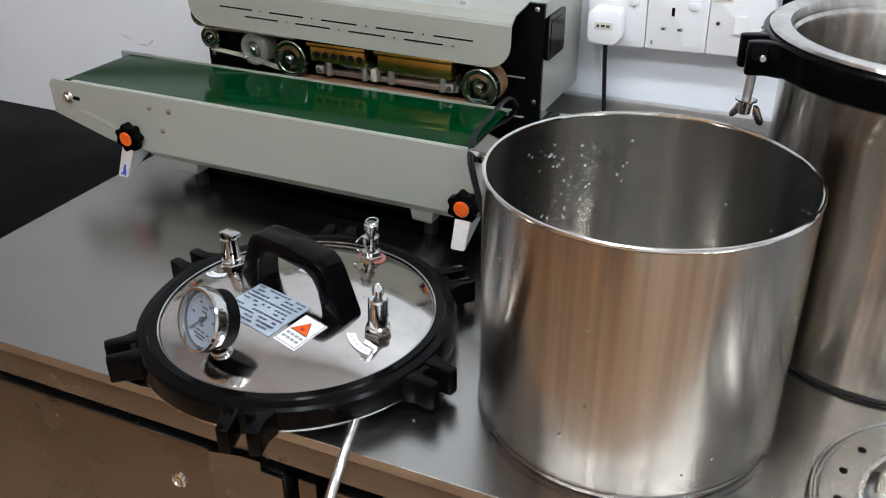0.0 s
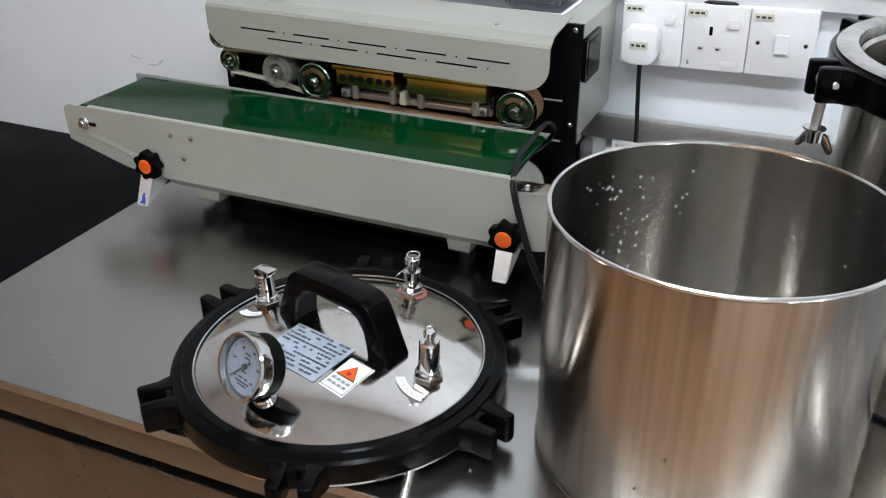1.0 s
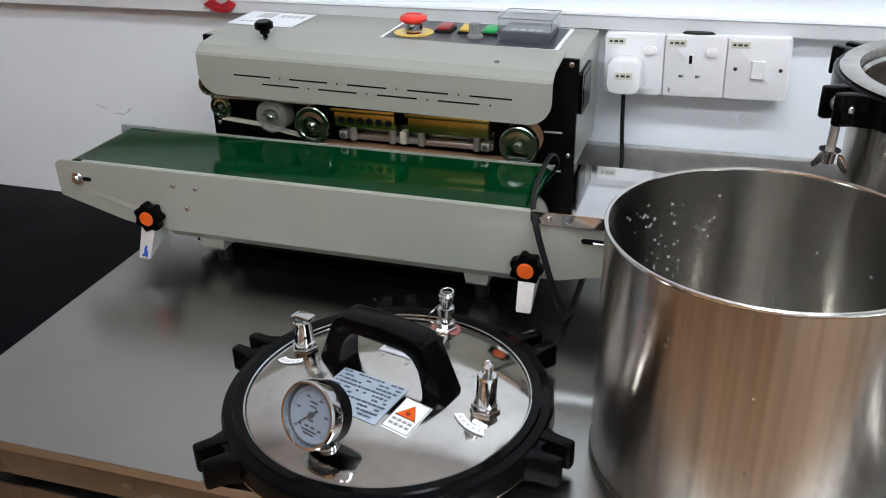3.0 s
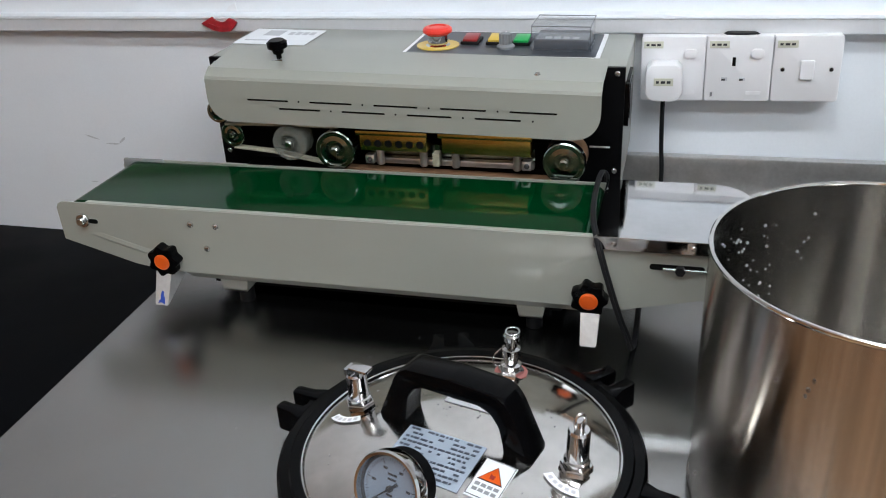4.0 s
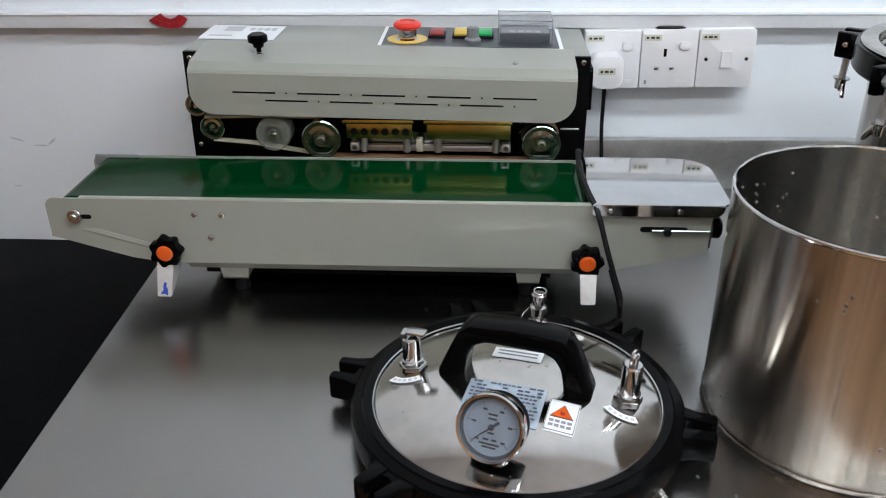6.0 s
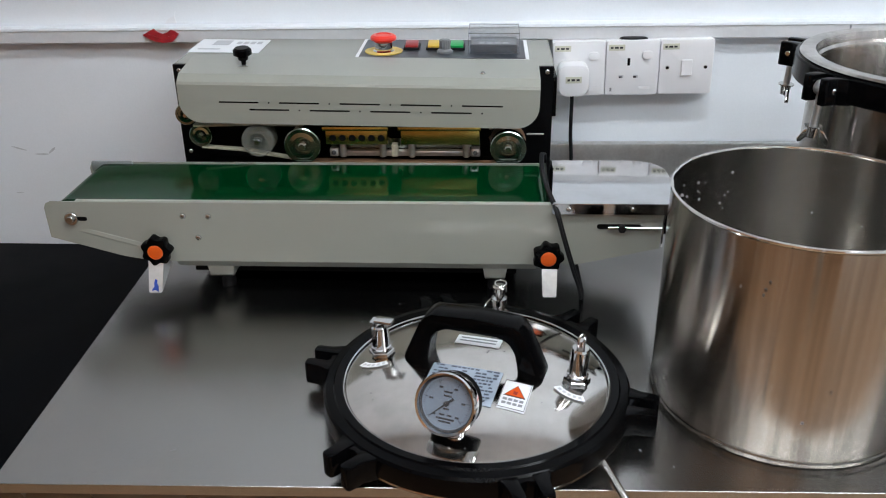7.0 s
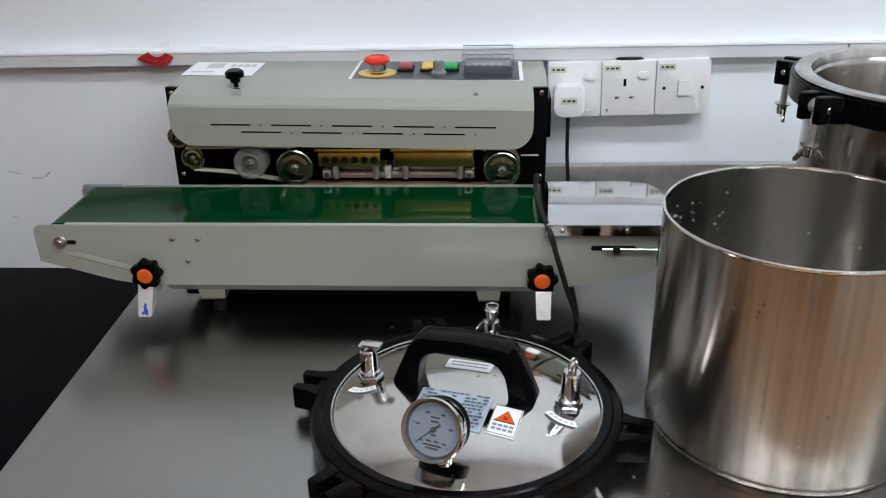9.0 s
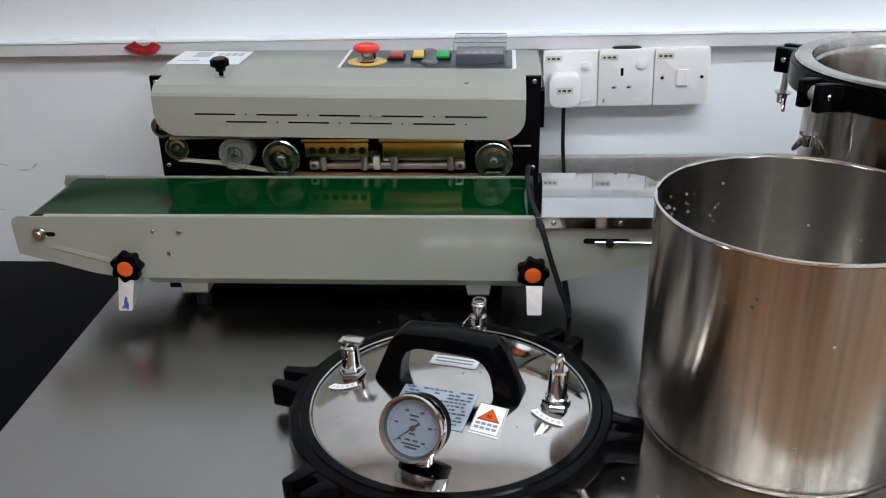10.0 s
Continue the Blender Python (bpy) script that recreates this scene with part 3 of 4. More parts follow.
    part("pin", tube([(-0.405, 1.10, 0.9755), (-0.380, 1.10, 0.9755)], 0.0012, steps=0), "alu", s)
    # control panel
    zt = 1.0712
    cp = part("control_panel", prism(rounded(-0.664, -0.402, 1.158, 1.290, 0.004), zt, zt + 0.0015, m=tilt), "white", s, "dark control panel with white border")
    part("panel_face", prism(rounded(-0.6585, -0.4075, 1.1635, 1.2845, 0.003), zt + 0.0015, zt + 0.0022, m=tilt), "panel", cp, "dark grey panel face")
    zt += 0.0022
    P = lambda x, y: tilt @ pose(x, y, zt)
    st = part("emergency_stop", lathe([(0, 0.0245), (0.0105, 0.0245), (0.0125, 0.0262), (0.0165, 0.0255), (0.0195, 0.0232), (0.0203, 0.0205), (0.0195, 0.018), (0.015, 0.0165), (0.0145, 0.015), (0, 0.015)], m=P(-0.624, 1.205), n=32), "red", cp, "red mushroom stop button")
    part("collar", lathe([(0.0135, 0.015), (0.0135, 0.003), (0.017, 0.001), (0.017, 0), (0, 0)], m=P(-0.624, 1.205), n=28), "chrome", st)
    part("disc", cyl(0.029, 0, 0.0012, m=P(-0.624, 1.205)), "yellow", st, "yellow warning disc")
    for x, mat in ((-0.582, "darkred"), (-0.547, "yellow"), (-0.512, "green")):
        b = part("rocker_switch", box(-0.0125, 0.0125, -0.017, 0.017, 0, 0.004, 0.001, m=P(x, 1.228)), "rubber", cp)
        part("rocker", box(-0.010, 0.010, -0.014, 0.014, 0.004, 0.0085, 0.0015, m=P(x, 1.228) @ pose(0, 0, 0, 6)), mat, b, {"darkred": "dark red rocker", "yellow": "amber rocker", "green": "bright green rocker"}[mat])
    kb = part("speed_knob", lathe([(0, 0.020), (0.0065, 0.020), (0.0075, 0.018), (0.0085, 0.006), (0.012, 0.003), (0.012, 0), (0, 0)], m=P(-0.5295, 1.200), n=20), "grey", cp, "grey ribbed knob")
    ribs = [((0.0088 if k % 2 else 0.0078) * math.cos(math.pi * k / 14), (0.0088 if k % 2 else 0.0078) * math.sin(math.pi * k / 14)) for k in range(28)]
    part("grip", prism(ribs, 0.0035, 0.0190, m=P(-0.5295, 1.200)), "grey", kb, "ribbed grey grip")
    part("pointer", box(-0.0006, 0.0006, 0.002, 0.0072, 0.0200, 0.0205, m=P(-0.5295, 1.200)), "white", kb)
    mt = part("temperature_meter", box(-0.036, 0.036, -0.030, 0.030, 0, 0.013, 0.002, m=P(-0.455, 1.222)), "panel", cp, "dark temperature controller")
    bm = bmesh.new()
    for x0, x1, y0, y1, z0, z1 in ((-0.038, 0.038, -0.033, -0.0315, 0, 0.030), (-0.038, -0.0365, -0.0315, 0.033, 0, 0.030), (0.0365, 0.038, -0.0315, 0.033, 0, 0.030), (-0.0365, 0.0365, 0.0315, 0.033, 0, 0.030), (-0.038, 0.038, -0.033, 0.033, 0.0302, 0.0317)):
        box(x0, x1, y0, y1, z0, z1, m=P(-0.455, 1.222), bm=bm)
    part("dust_cover", bm, "clear", mt, "clear plastic dust cover")
    eg = bmesh.new()
    for x0, x1, y0, y1, z0, z1 in ((-0.0384, 0.0384, -0.0334, -0.0326, 0.0310, 0.0322), (-0.0384, 0.0384, 0.0326, 0.0334, 0.0310, 0.0322), (-0.0386, -0.0378, -0.0334, 0.0334, 0.0310, 0.0322), (0.0378, 0.0386, -0.0334, 0.0334, 0.0310, 0.0322), (-0.0386, -0.0378, -0.0336, -0.0328, 0, 0.031), (0.0378, 0.0386, -0.0336, -0.0328, 0, 0.031)):
        box(x0, x1, y0, y1, z0, z1, m=P(-0.455, 1.222), bm=eg)
    part("cover_edge", eg, "clearedge", mt, "grey edges of the clear cover")
    part("display", box(-0.034, 0.034, -0.026, 0.010, 0.0131, 0.0136, m=P(-0.455, 1.222)), "greyink", mt, "pale display window")
    for k in range(4):
        part("digit_bar", box(-0.022 + 0.012 * k, -0.014 + 0.012 * k, -0.024, -0.014, 0.0136, 0.0142, m=P(-0.455, 1.222)), "lightink", mt)
    # paper label on the housing
    lm = tilt @ Matrix.Translation((0, 0, 1.0712))
    lb = part("maker_label", prism([(-0.931, 1.200), (-0.818, 1.196), (-0.818, 1.284), (-0.931, 1.289)], 0, 0.0006, m=lm), "paper", s, "white paper label")
    part("print_bar", box(-0.905, -0.878, 1.248, 1.278, 0.0006, 0.0009, m=lm), "lightink", lb)
    for k in range(4):
        part("print_bar", box(-0.868 + 0.011 * k, -0.860 + 0.011 * k, 1.254, 1.270, 0.0006, 0.0009, m=lm), "lightink", lb)
    part("print_bar", box(-0.920, -0.885, 1.218, 1.223, 0.0006, 0.0009, m=lm), "lightink", lb)
    # mains lead falling over the front of the conveyor
    run = [(-0.383, 1.075, 0.930), (-0.381, 1.066, 0.952), (-0.386, 1.050, 0.962), (-0.388, 1.00, 0.957), (-0.384, 0.94, 0.954), (-0.374, 0.899, 0.940), (-0.362, 0.893, 0.90), (-0.348, 0.893, 0.855), (-0.340, 0.897, 0.832), (-0.336, 0.903, 0.816), (-0.334, 0.912, 0.8055), (-0.332, 0.94, 0.8032), (-0.333, 1.05, 0.8032)]
    lead = tube(run, 0.0021)
    tube([(x + 0.0026, y + 0.0036 * (z < 0.95), z) for x, y, z in run], 0.0020, bm=lead)
    part("mains_lead", lead, "rubber", s, "black rubber twin lead")
    return s


# ---- wall sockets ----
def build_sockets():
    s = thing("wall_sockets", pose(-0.227, 1.345, 0.975), "white surface box with two sockets and a switch", "sockets")
    t = pose(-0.358, 0, 1.0635, 0, -1.1, 0)
    part("back_box", box(0.001, 0.261, 1.3135, 1.3455, -0.0895, -0.001, 0.002, m=t), "white", s)
    for k in range(3):
        x = 0.0875 * k + 0.0003
        pl = part("face_plate", prism(rounded(x + 0.0004, x + 0.0864, -0.0905, 0.0, 0.004), 1.3045, 1.3133, "y", bevel=0.0012, m=t), "white", s, "white switch plate" if k == 2 else "white socket plate")
        if k < 2:
            part("rocker", prism(rounded(x + 0.058, x + 0.076, -0.030, -0.017, 0.006), 1.3005, 1.3043, "y", bevel=0.001, m=t), "white", pl)
            part("badge_bar", box(x + 0.055, x + 0.075, 1.3038, 1.3044, -0.0815, -0.0765, m=t), "white", pl)
        if k == 1:
            part("pin_hole", box(x + 0.035, x + 0.0395, 1.3038, 1.3046, -0.041, -0.029, m=t), "hole", pl)
            for xx in (0.022, 0.0455):
                part("pin_hole", box(x + xx, x + xx + 0.0075, 1.3038, 1.3046, -0.0615, -0.0570, m=t), "lightink", pl)
                part("pin_hole", box(x + xx, x + xx + 0.0050, 1.3034, 1.3037, -0.0615, -0.0588, m=t), "ink", pl)
            part("mark_bar", box(x + 0.008, x + 0.011, 1.3038, 1.3046, -0.084, -0.078, m=t), "greyink", pl)
        if k == 2:
            part("rocker", prism(rounded(x + 0.035, x + 0.0525, -0.059, -0.033, 0.001), 1.3005, 1.3043, "y", bevel=0.001, m=t), "white", pl)
            for xx in (0.013, 0.0745):
                part("screw", lathe([(0, 0.0012), (0.0025, 0.001), (0.0033, 0)], m=t @ FRONT(x + xx, 1.3043, -0.046), n=14), "chrome", pl)
        st = part("sticker", box(x + 0.004, x + 0.030, 1.3036, 1.3044, -0.016, -0.0065, m=t), "sticker", pl, "small tan inspection sticker")
        for j, (a, w) in enumerate(((0.007, 0.004), (0.0135, 0.006), (0.0215, 0.005))):
            part("print_bar", box(x + a, x + a + w, 1.3031, 1.3035, -0.0128, -0.0098, m=t), "ink", st)
    plug = thing("mains_plug", t @ pose(0.03, 1.305, -0.04), "white three-pin plug pushed into the socket", "plug")
    part("body", prism(rounded(0.0085, 0.058, -0.083, -0.031, [0.015, 0.015, 0.012, 0.012]), 1.272, 1.3038, "y", bevel=0.003, m=t), "white", plug)
    st = part("sticker", box(0.020, 0.046, 1.2708, 1.2718, -0.060, -0.0495, m=t), "sticker", plug, "small tan inspection sticker")
    for a, w in ((0.023, 0.004), (0.0295, 0.006), (0.0375, 0.005)):
        part("print_bar", box(a, a + w, 1.2703, 1.2707, -0.0565, -0.0530, m=t), "ink", st)
    part("lead", tube([(-0.3235, 1.290, 0.985), (-0.3232, 1.292, 0.955), (-0.322, 1.298, 0.91), (-0.319, 1.294, 0.86), (-0.322, 1.27, 0.815), (-0.34, 1.21, 0.806), (-0.36, 1.15, 0.806)], 0.0032), "rubber", plug, "black rubber lead")


# ---- steriliser lid ----
LX, LY = -0.4722, 0.6725
LID = pose(LX, LY, TOP)


def build_lid():
    s = thing("autoclave_top", LID, "polished steel steriliser lid with black rim lying on the counter", "lid")
    prof = [(0.1455, 0.037), (0.1470, 0.0405), (0.1555, 0.0410), (0.1572, 0.0392), (0.1655, 0.0378), (0.1682, 0.035), (0.1695, 0.018), (0.1685, 0.0145), (0.147, 0.0145), (0.1455, 0.018), (0.1455, 0.037)]
    rim = part("rim", lathe(prof, m=LID, n=128), "bake", s, "black bakelite rim")
    part("steel_flange", lathe([(0.128, 0.0), (0.136, 0.0), (0.138, 0.002), (0.138, 0.0105), (0.1672, 0.0105), (0.1680, 0.0120), (0.1672, 0.0140), (0.128, 0.0140), (0.128, 0.0)], m=LID, n=96), "mirror", s, "bright steel flange under the rim")
    for k in range(6):
        t = LID @ pose(0, 0, 0, 0, 0, 47 + 60 * k)
        bm = bmesh.new()
        for sg in (-1, 1):
            prism([(0.165, sg * 0.0070), (0.1955, sg * 0.0072), (0.198, sg * 0.0095), (0.198, sg * 0.0185), (0.1955, sg * 0.0205), (0.178, sg * 0.0215), (0.165, sg * 0.027)], 0.0100, 0.0372, bevel=0.0018, m=t, bm=bm)
        prism([(0.163, -0.012), (0.1765, -0.012), (0.1725, 0.0), (0.1765, 0.012), (0.163, 0.012)], 0.013, 0.0355, bevel=0.001, m=t, bm=bm)
        part("lug", bm, "bake", s)
    prof = [(0.150, 0.030)]
    for k in range(25):
        r = 0.1475 * (1 - k / 24)
        prof.append((r, 0.0360 + 0.0225 * (1 - (r / 0.1475) ** 2.6)))
    dome = part("dome", lathe([(0.1465, 0.033), *prof[1:]], m=LID, n=96), "dome", s, "polished steel dome with faint dirt")
    part("lip", ring(0.1457, 0.0012, m=LID @ pose(0, 0, 0.0388), n=96, k=8), "chrome", s, "bright steel lip")
    def on(x, y, lift=0.0004, up=1.0):
        """A pose lying on the dome."""
        dx, dy = x - LX, y - LY
        d = math.hypot(dx, dy)
        k = 2.6 * 0.0225 * (d / 0.1475) ** 1.6 / 0.1475 / max(d, 1e-6)
        z = TOP + 0.0585 - 0.0225 * (d / 0.1475) ** 2.6
        n = Vector((up * k * dx, up * k * dy, 1)).normalized()
        u = Vector((1, 0, 0)) - n * n.x
        u.normalize()
        v = n.cross(u)
        return Matrix.Translation(Vector((x, y, z)) + n * lift) @ Matrix((u, v, n)).transposed().to_4x4()
    rng = random.Random(11)
    dirt = bmesh.new()
    for k in range(46):
        if k < 26:
            x, y = rng.gauss(-0.462, 0.022), rng.gauss(0.700, 0.008)
        else:
            a, r = rng.uniform(0, 6.28), rng.uniform(0.03, 0.135)
            x, y = LX + r * math.cos(a), LY + r * math.sin(a)
        q = rng.uniform(0.0003, 0.0009)
        prism([(q * 1.8, 0), (q, q), (-q, q * 0.8), (-q * 1.5, 0), (-q, -q), (q, -q * 0.9)], 0, 0.0001, m=on(x, y, 0.0002) @ pose(0, 0, 0, 0, 0, rng.uniform(0, 360)), bm=dirt)
    tagged(part("dirt", dirt, "greyink", s, "small dark dirt specks"), kind="stuff")
    # handle: an arch of black plastic
    hm = Matrix.Translation((-0.4728, 0.677, TOP + 0.0535)) @ Matrix.Rotation(radians(-16), 4, "Z") @ Matrix.Diagonal((1.022, 0.90, 1.03, 1))
    outer = [(-0.076, -0.006), (-0.0775, 0.004), (-0.059, 0.047), (-0.053, 0.056), (-0.045, 0.061), (0.0, 0.0635), (0.045, 0.061), (0.053, 0.056), (0.059, 0.047), (0.0775, 0.004), (0.076, -0.006)]
    inner = [(0.050, -0.006), (0.0495, 0.010), (0.046, 0.029), (0.039, 0.040), (0.028, 0.0450), (-0.028, 0.0450), (-0.039, 0.040), (-0.046, 0.029), (-0.0495, 0.010), (-0.050, -0.006)]
    part("handle", prism(outer + inner, -0.0175, 0.0175, "y", bevel=0.0035, m=hm), "bake", s, "black plastic arch handle")
    # pressure gauge
    gm = facing(-0.5002, 0.5500, 0.8900, -0.30, -0.88, 0.40) @ Matrix.Scale(0.985, 4)
    g = part("pressure_gauge", lathe([(0, -0.030), (0.027, -0.030), (0.0295, -0.028), (0.0295, -0.008), (0.0, -0.008)], m=gm, n=48), "black", s, "round pressure gauge with chrome bezel")
    part("bezel", lathe([(0.0295, -0.014), (0.0312, -0.013), (0.0320, -0.010), (0.0320, -0.001), (0.0308, 0.0015), (0.0287, 0.001), (0.0280, -0.004), (0.0275, -0.0075), (0.0295, -0.014)], m=gm, n=64), "chrome", g, "chrome bezel")
    dl = part("dial", cyl(0.0280, -0.0082, -0.0062, m=gm, n=48), "dial", g, "pale dial with scale bars")
    for k in range(51):
        a = radians(225 - 270 * k / 50)
        big = k % 10 == 0
        ln = 0.0042 if big else (0.003 if k % 5 == 0 else 0.0022)
        part("tick", box(0.0245 - ln, 0.0245, -0.0003 if big else -0.00016, 0.0003 if big else 0.00016, -0.0062, -0.0059, m=gm @ pose(0, 0, 0, 0, 0, math.degrees(a))), "ink", dl)
    for k in range(0, 6):
        a = radians(225 - 54 * k)
        part("number_bar", box(-0.0020, 0.0020, -0.0010, 0.0010, -0.0062, -0.0059, m=gm @ pose(0.0172 * math.cos(a), 0.0172 * math.sin(a), 0)), "ink", dl)
    for x0, x1, y in ((-0.0045, 0.0045, 0.0115), (-0.004, 0.004, 0.0075), (-0.003, 0.003, -0.0055), (-0.0065, -0.001, -0.0115), (0.0015, 0.0065, -0.0115), (-0.0095, 0.0095, -0.0155), (-0.0065, 0.0065, -0.0185)):
        part("print_bar", box(x0, x1, y - 0.0009, y + 0.0009, -0.0062, -0.0059, m=gm), "ink", dl)
    part("needle", prism([(-0.0225, -0.0003), (0.004, -0.0011), (0.009, -0.0016), (0.009, 0.0016), (0.004, 0.0011), (-0.0225, 0.0003)], -0.0052, -0.0044, m=gm @ pose(0, 0, 0, 0, 0, 42)), "ink", g, "black needle")
    # black ring puts the bezel's shadow on the dial into the model
    part("shadow_ring", lathe([(0.0262, -0.0062), (0.0278, -0.0062), (0.0278, -0.0045), (0.0270, -0.0045), (0.0262, -0.0062)], m=gm, n=48), "ink", g, "black inner ring standing for the bezel's shadow")
    part("pivot", cyl(0.0028, -0.006, -0.0035, m=gm, n=18), "ink", g)
    part("lens", lathe([(0, -0.0022), (0.0282, -0.0022), (0.0282, -0.0030), (0, -0.0030)], m=gm, n=48), "lens", g, "clear glass lens").visible_shadow = False
    o = on(-0.4915, 0.566)
    part("stem", lathe([(0.011, 0), (0.011, 0.004), (0.0075, 0.006), (0.006, 0.010), (0.006, 0.027), (0, 0.027)], m=o, n=24), "chrome", g, "chrome stem and nut")
    # valves
    def valve(x, y, wide, tall):
        o = on(x, y, 0.0, 0.2) @ Matrix.Diagonal((wide, wide, tall, 1))
        v = part("valve", lathe([(0, 0.038), (0.0068, 0.038), (0.0078, 0.036), (0.0080, 0.012), (0.0092, 0.011), (0.0092, 0.009), (0.0078, 0.008), (0.0078, 0.004), (0, 0.004)], m=o, n=28), "chrome", s, "chrome relief valve")
        part("nut", cyl(0.0115, 0, 0.0065, m=o, n=6, bevel=0.0008), "chrome", v)
        for a in (-50, 40, 130):
            part("port", cyl(0.0015, 0, 0.0004, m=o @ pose(0, 0, 0.020, 0, 0, a) @ facing(0.0079, 0, 0, 1, 0, 0), n=10), "hole", v)
        return o, v
    o, v = valve(-0.5795, 0.7035, 1.27, 1.0)
    part("lever", box(-0.006, 0.010, -0.005, 0.005, 0.0415, 0.0455, 0.001, m=o @ pose(0, 0, 0, 0, 4, -15)), "chrome", v)
    part("fork", box(-0.007, -0.004, -0.005, 0.005, 0.036, 0.043, m=o @ pose(0, 0, 0, 0, 0, -15)), "chrome", v)
    part("fork", box(0.004, 0.007, -0.005, 0.005, 0.036, 0.043, m=o @ pose(0, 0, 0, 0, 0, -15)), "chrome", v)
    o, v = valve(-0.3640, 0.6510, 1.27, 1.18)
    part("pin", cyl(0.0035, 0.038, 0.046, m=o, n=16), "chrome", v)
    part("pull_ring", ring(0.0048, 0.0012, m=o @ pose(0, 0, 0.0445, 90, 0, 35) @ Matrix.Diagonal((0.8, 1.35, 1, 1))), "chrome", v)
    o = on(-0.4465, 0.7850, 0.0, 0.25) @ Matrix.Diagonal((1.12, 1.12, 0.90, 1))
    v = part("air_cock", lathe([(0, 0.050), (0.0060, 0.050), (0.0075, 0.048), (0.0075, 0.042), (0.0055, 0.040), (0.0055, 0.034), (0.0085, 0.032), (0.0085, 0.022), (0.0065, 0.020), (0.0065, 0.014), (0.0095, 0.012), (0.0095, 0.006), (0, 0.006)], m=o, n=28), "chrome", s, "chrome safety air valve")
    part("nut", cyl(0.0120, 0, 0.0065, m=o, n=6, bevel=0.0008), "chrome", v)
    part("gasket", cyl(0.0150, -0.0003, 0.0015, m=o, n=28), "gasket", v, "pinkish gasket")
    part("wire", tube([(-0.009, 0, 0.030), (-0.016, -0.003, 0.020), (-0.014, -0.004, 0.010), (-0.006, -0.004, 0.012)], 0.0007, m=o, n=6), "chrome", v)
    part("pull_ring", ring(0.006, 0.0009, m=o @ pose(0.001, 0, 0.0530, 12, 0, 0)), "chrome", v)
    # labels
    def label(name, x, y, a, w, h, mat, text):
        m = on(x, y) @ pose(0, 0, 0, 0, 0, a)
        bm = bmesh.new()
        n = 8
        grid = [[bm.verts.new((w * (i / n - 0.5), h * (j / n - 0.5), 0)) for j in range(n + 1)] for i in range(n + 1)]
        for i in range(n):
            for j in range(n):
                bm.faces.new((grid[i][j], grid[i + 1][j], grid[i + 1][j + 1], grid[i][j + 1]))
        bmesh.ops.transform(bm, matrix=m, verts=bm.verts)
        for q in bm.verts:
            q.co.z = TOP + 0.0590 - 0.0225 * (math.hypot(q.co.x - LX, q.co.y - LY) / 0.1475) ** 2.6
        bmesh.ops.solidify(bm, geom=bm.faces[:], thickness=-0.0003)
        return part(name, bm, mat, s, text), m
    pl, m = label("data_label", -0.4870, 0.6330, -14, 0.078, 0.058, "bluelabel", "pale blue metal data label with unreadable lines")
    lift = Matrix.Translation((0, 0, 0.0007))
    rng = random.Random(3)
    for k in range(10):
        y, x = 0.0248 - 0.0055 * k, -0.035
        while x < 0.032:
            w = rng.uniform(0.002, 0.007)
            if rng.random() < 0.8 and not (k in (2, 5) and -0.008 < x < 0.003):
                part("print_bar", box(x, min(x + w, 0.036), y - 0.0011, y + 0.0011, 0, 0.0003, m=lift @ m), "dialink", pl)
            x += w + rng.uniform(0.0006, 0.0018)
    wl, m = label("warning_label", -0.4310, 0.6146, -14.5, 0.0295, 0.0455, "paper", "white warning label with orange triangle")
    m = lift @ m
    part("warning_triangle", prism([(-0.0115, -0.003), (0.0115, -0.003), (0, 0.0155)], 0, 0.0004, m=m), "ink", wl, "orange triangle with dark edge")
    part("triangle_fill", prism([(-0.0103, -0.0022), (0.0103, -0.0022), (0, 0.0143)], 0.0004, 0.0007, m=m), "orange", wl, "orange fill")
    part("flame_mark", prism([(-0.002, 0.0005), (0.002, 0.0005), (0.0025, 0.005), (0.0, 0.0045), (-0.0025, 0.006)], 0.0007, 0.0009, m=m), "darkred", wl)
    for j, y in enumerate((-0.0080, -0.0140)):
        for k in range(4):
            part("print_bar", box(-0.0110 + 0.0058 * k, -0.0066 + 0.0058 * k, y - 0.0017, y + 0.0017, 0, 0.0003, m=m), "greyink", wl)
    fr = bmesh.new()
    for x0, x1, y0, y1 in ((-0.0142, -0.0137, -0.0215, 0.0215), (0.0137, 0.0142, -0.0215, 0.0215), (-0.0137, 0.0137, -0.0215, -0.0210), (-0.0137, 0.0137, 0.0210, 0.0215)):
        box(x0, x1, y0, y1, 0, 0.0003, m=m, bm=fr)
    part("border", fr, "ink", wl, "black border line")
    l2, m = label("caution_label", -0.4698, 0.7153, -14, 0.0520, 0.0205, "paper", "white caution strip with print bars")
    for y in (0.0035, -0.003):
        part("print_bar", box(-0.021, 0.021, y - 0.0012, y + 0.0012, 0, 0.0003, m=lift @ m), "greyink", l2)
    for x, y, a0 in ((-0.5795, 0.7035, 220), (-0.3640, 0.6510, 212)):
        arc = bmesh.new()
        outl = [(q * math.cos(radians(a0 + 7 * k)), q * math.sin(radians(a0 + 7 * k))) for q, ks in ((0.0315, range(11)), (0.0225, range(10, -1, -1))) for k in ks]
        o = on(x, y, 0.0006)
        prism(outl, 0, 0.0003, m=o, bm=arc)
        ar = part("arc_label", arc, "paper", s, "curved white label by the valve")
        for k in range(5):
            a = radians(a0 + 10 + 12.5 * k)
            part("print_bar", box(-0.0018, 0.0018, -0.0018, 0.0018, 0.0003, 0.0006, m=o @ pose(0.0270 * math.cos(a), 0.0270 * math.sin(a), 0, 0, 0, math.degrees(a))), "lightink", ar)
    return s


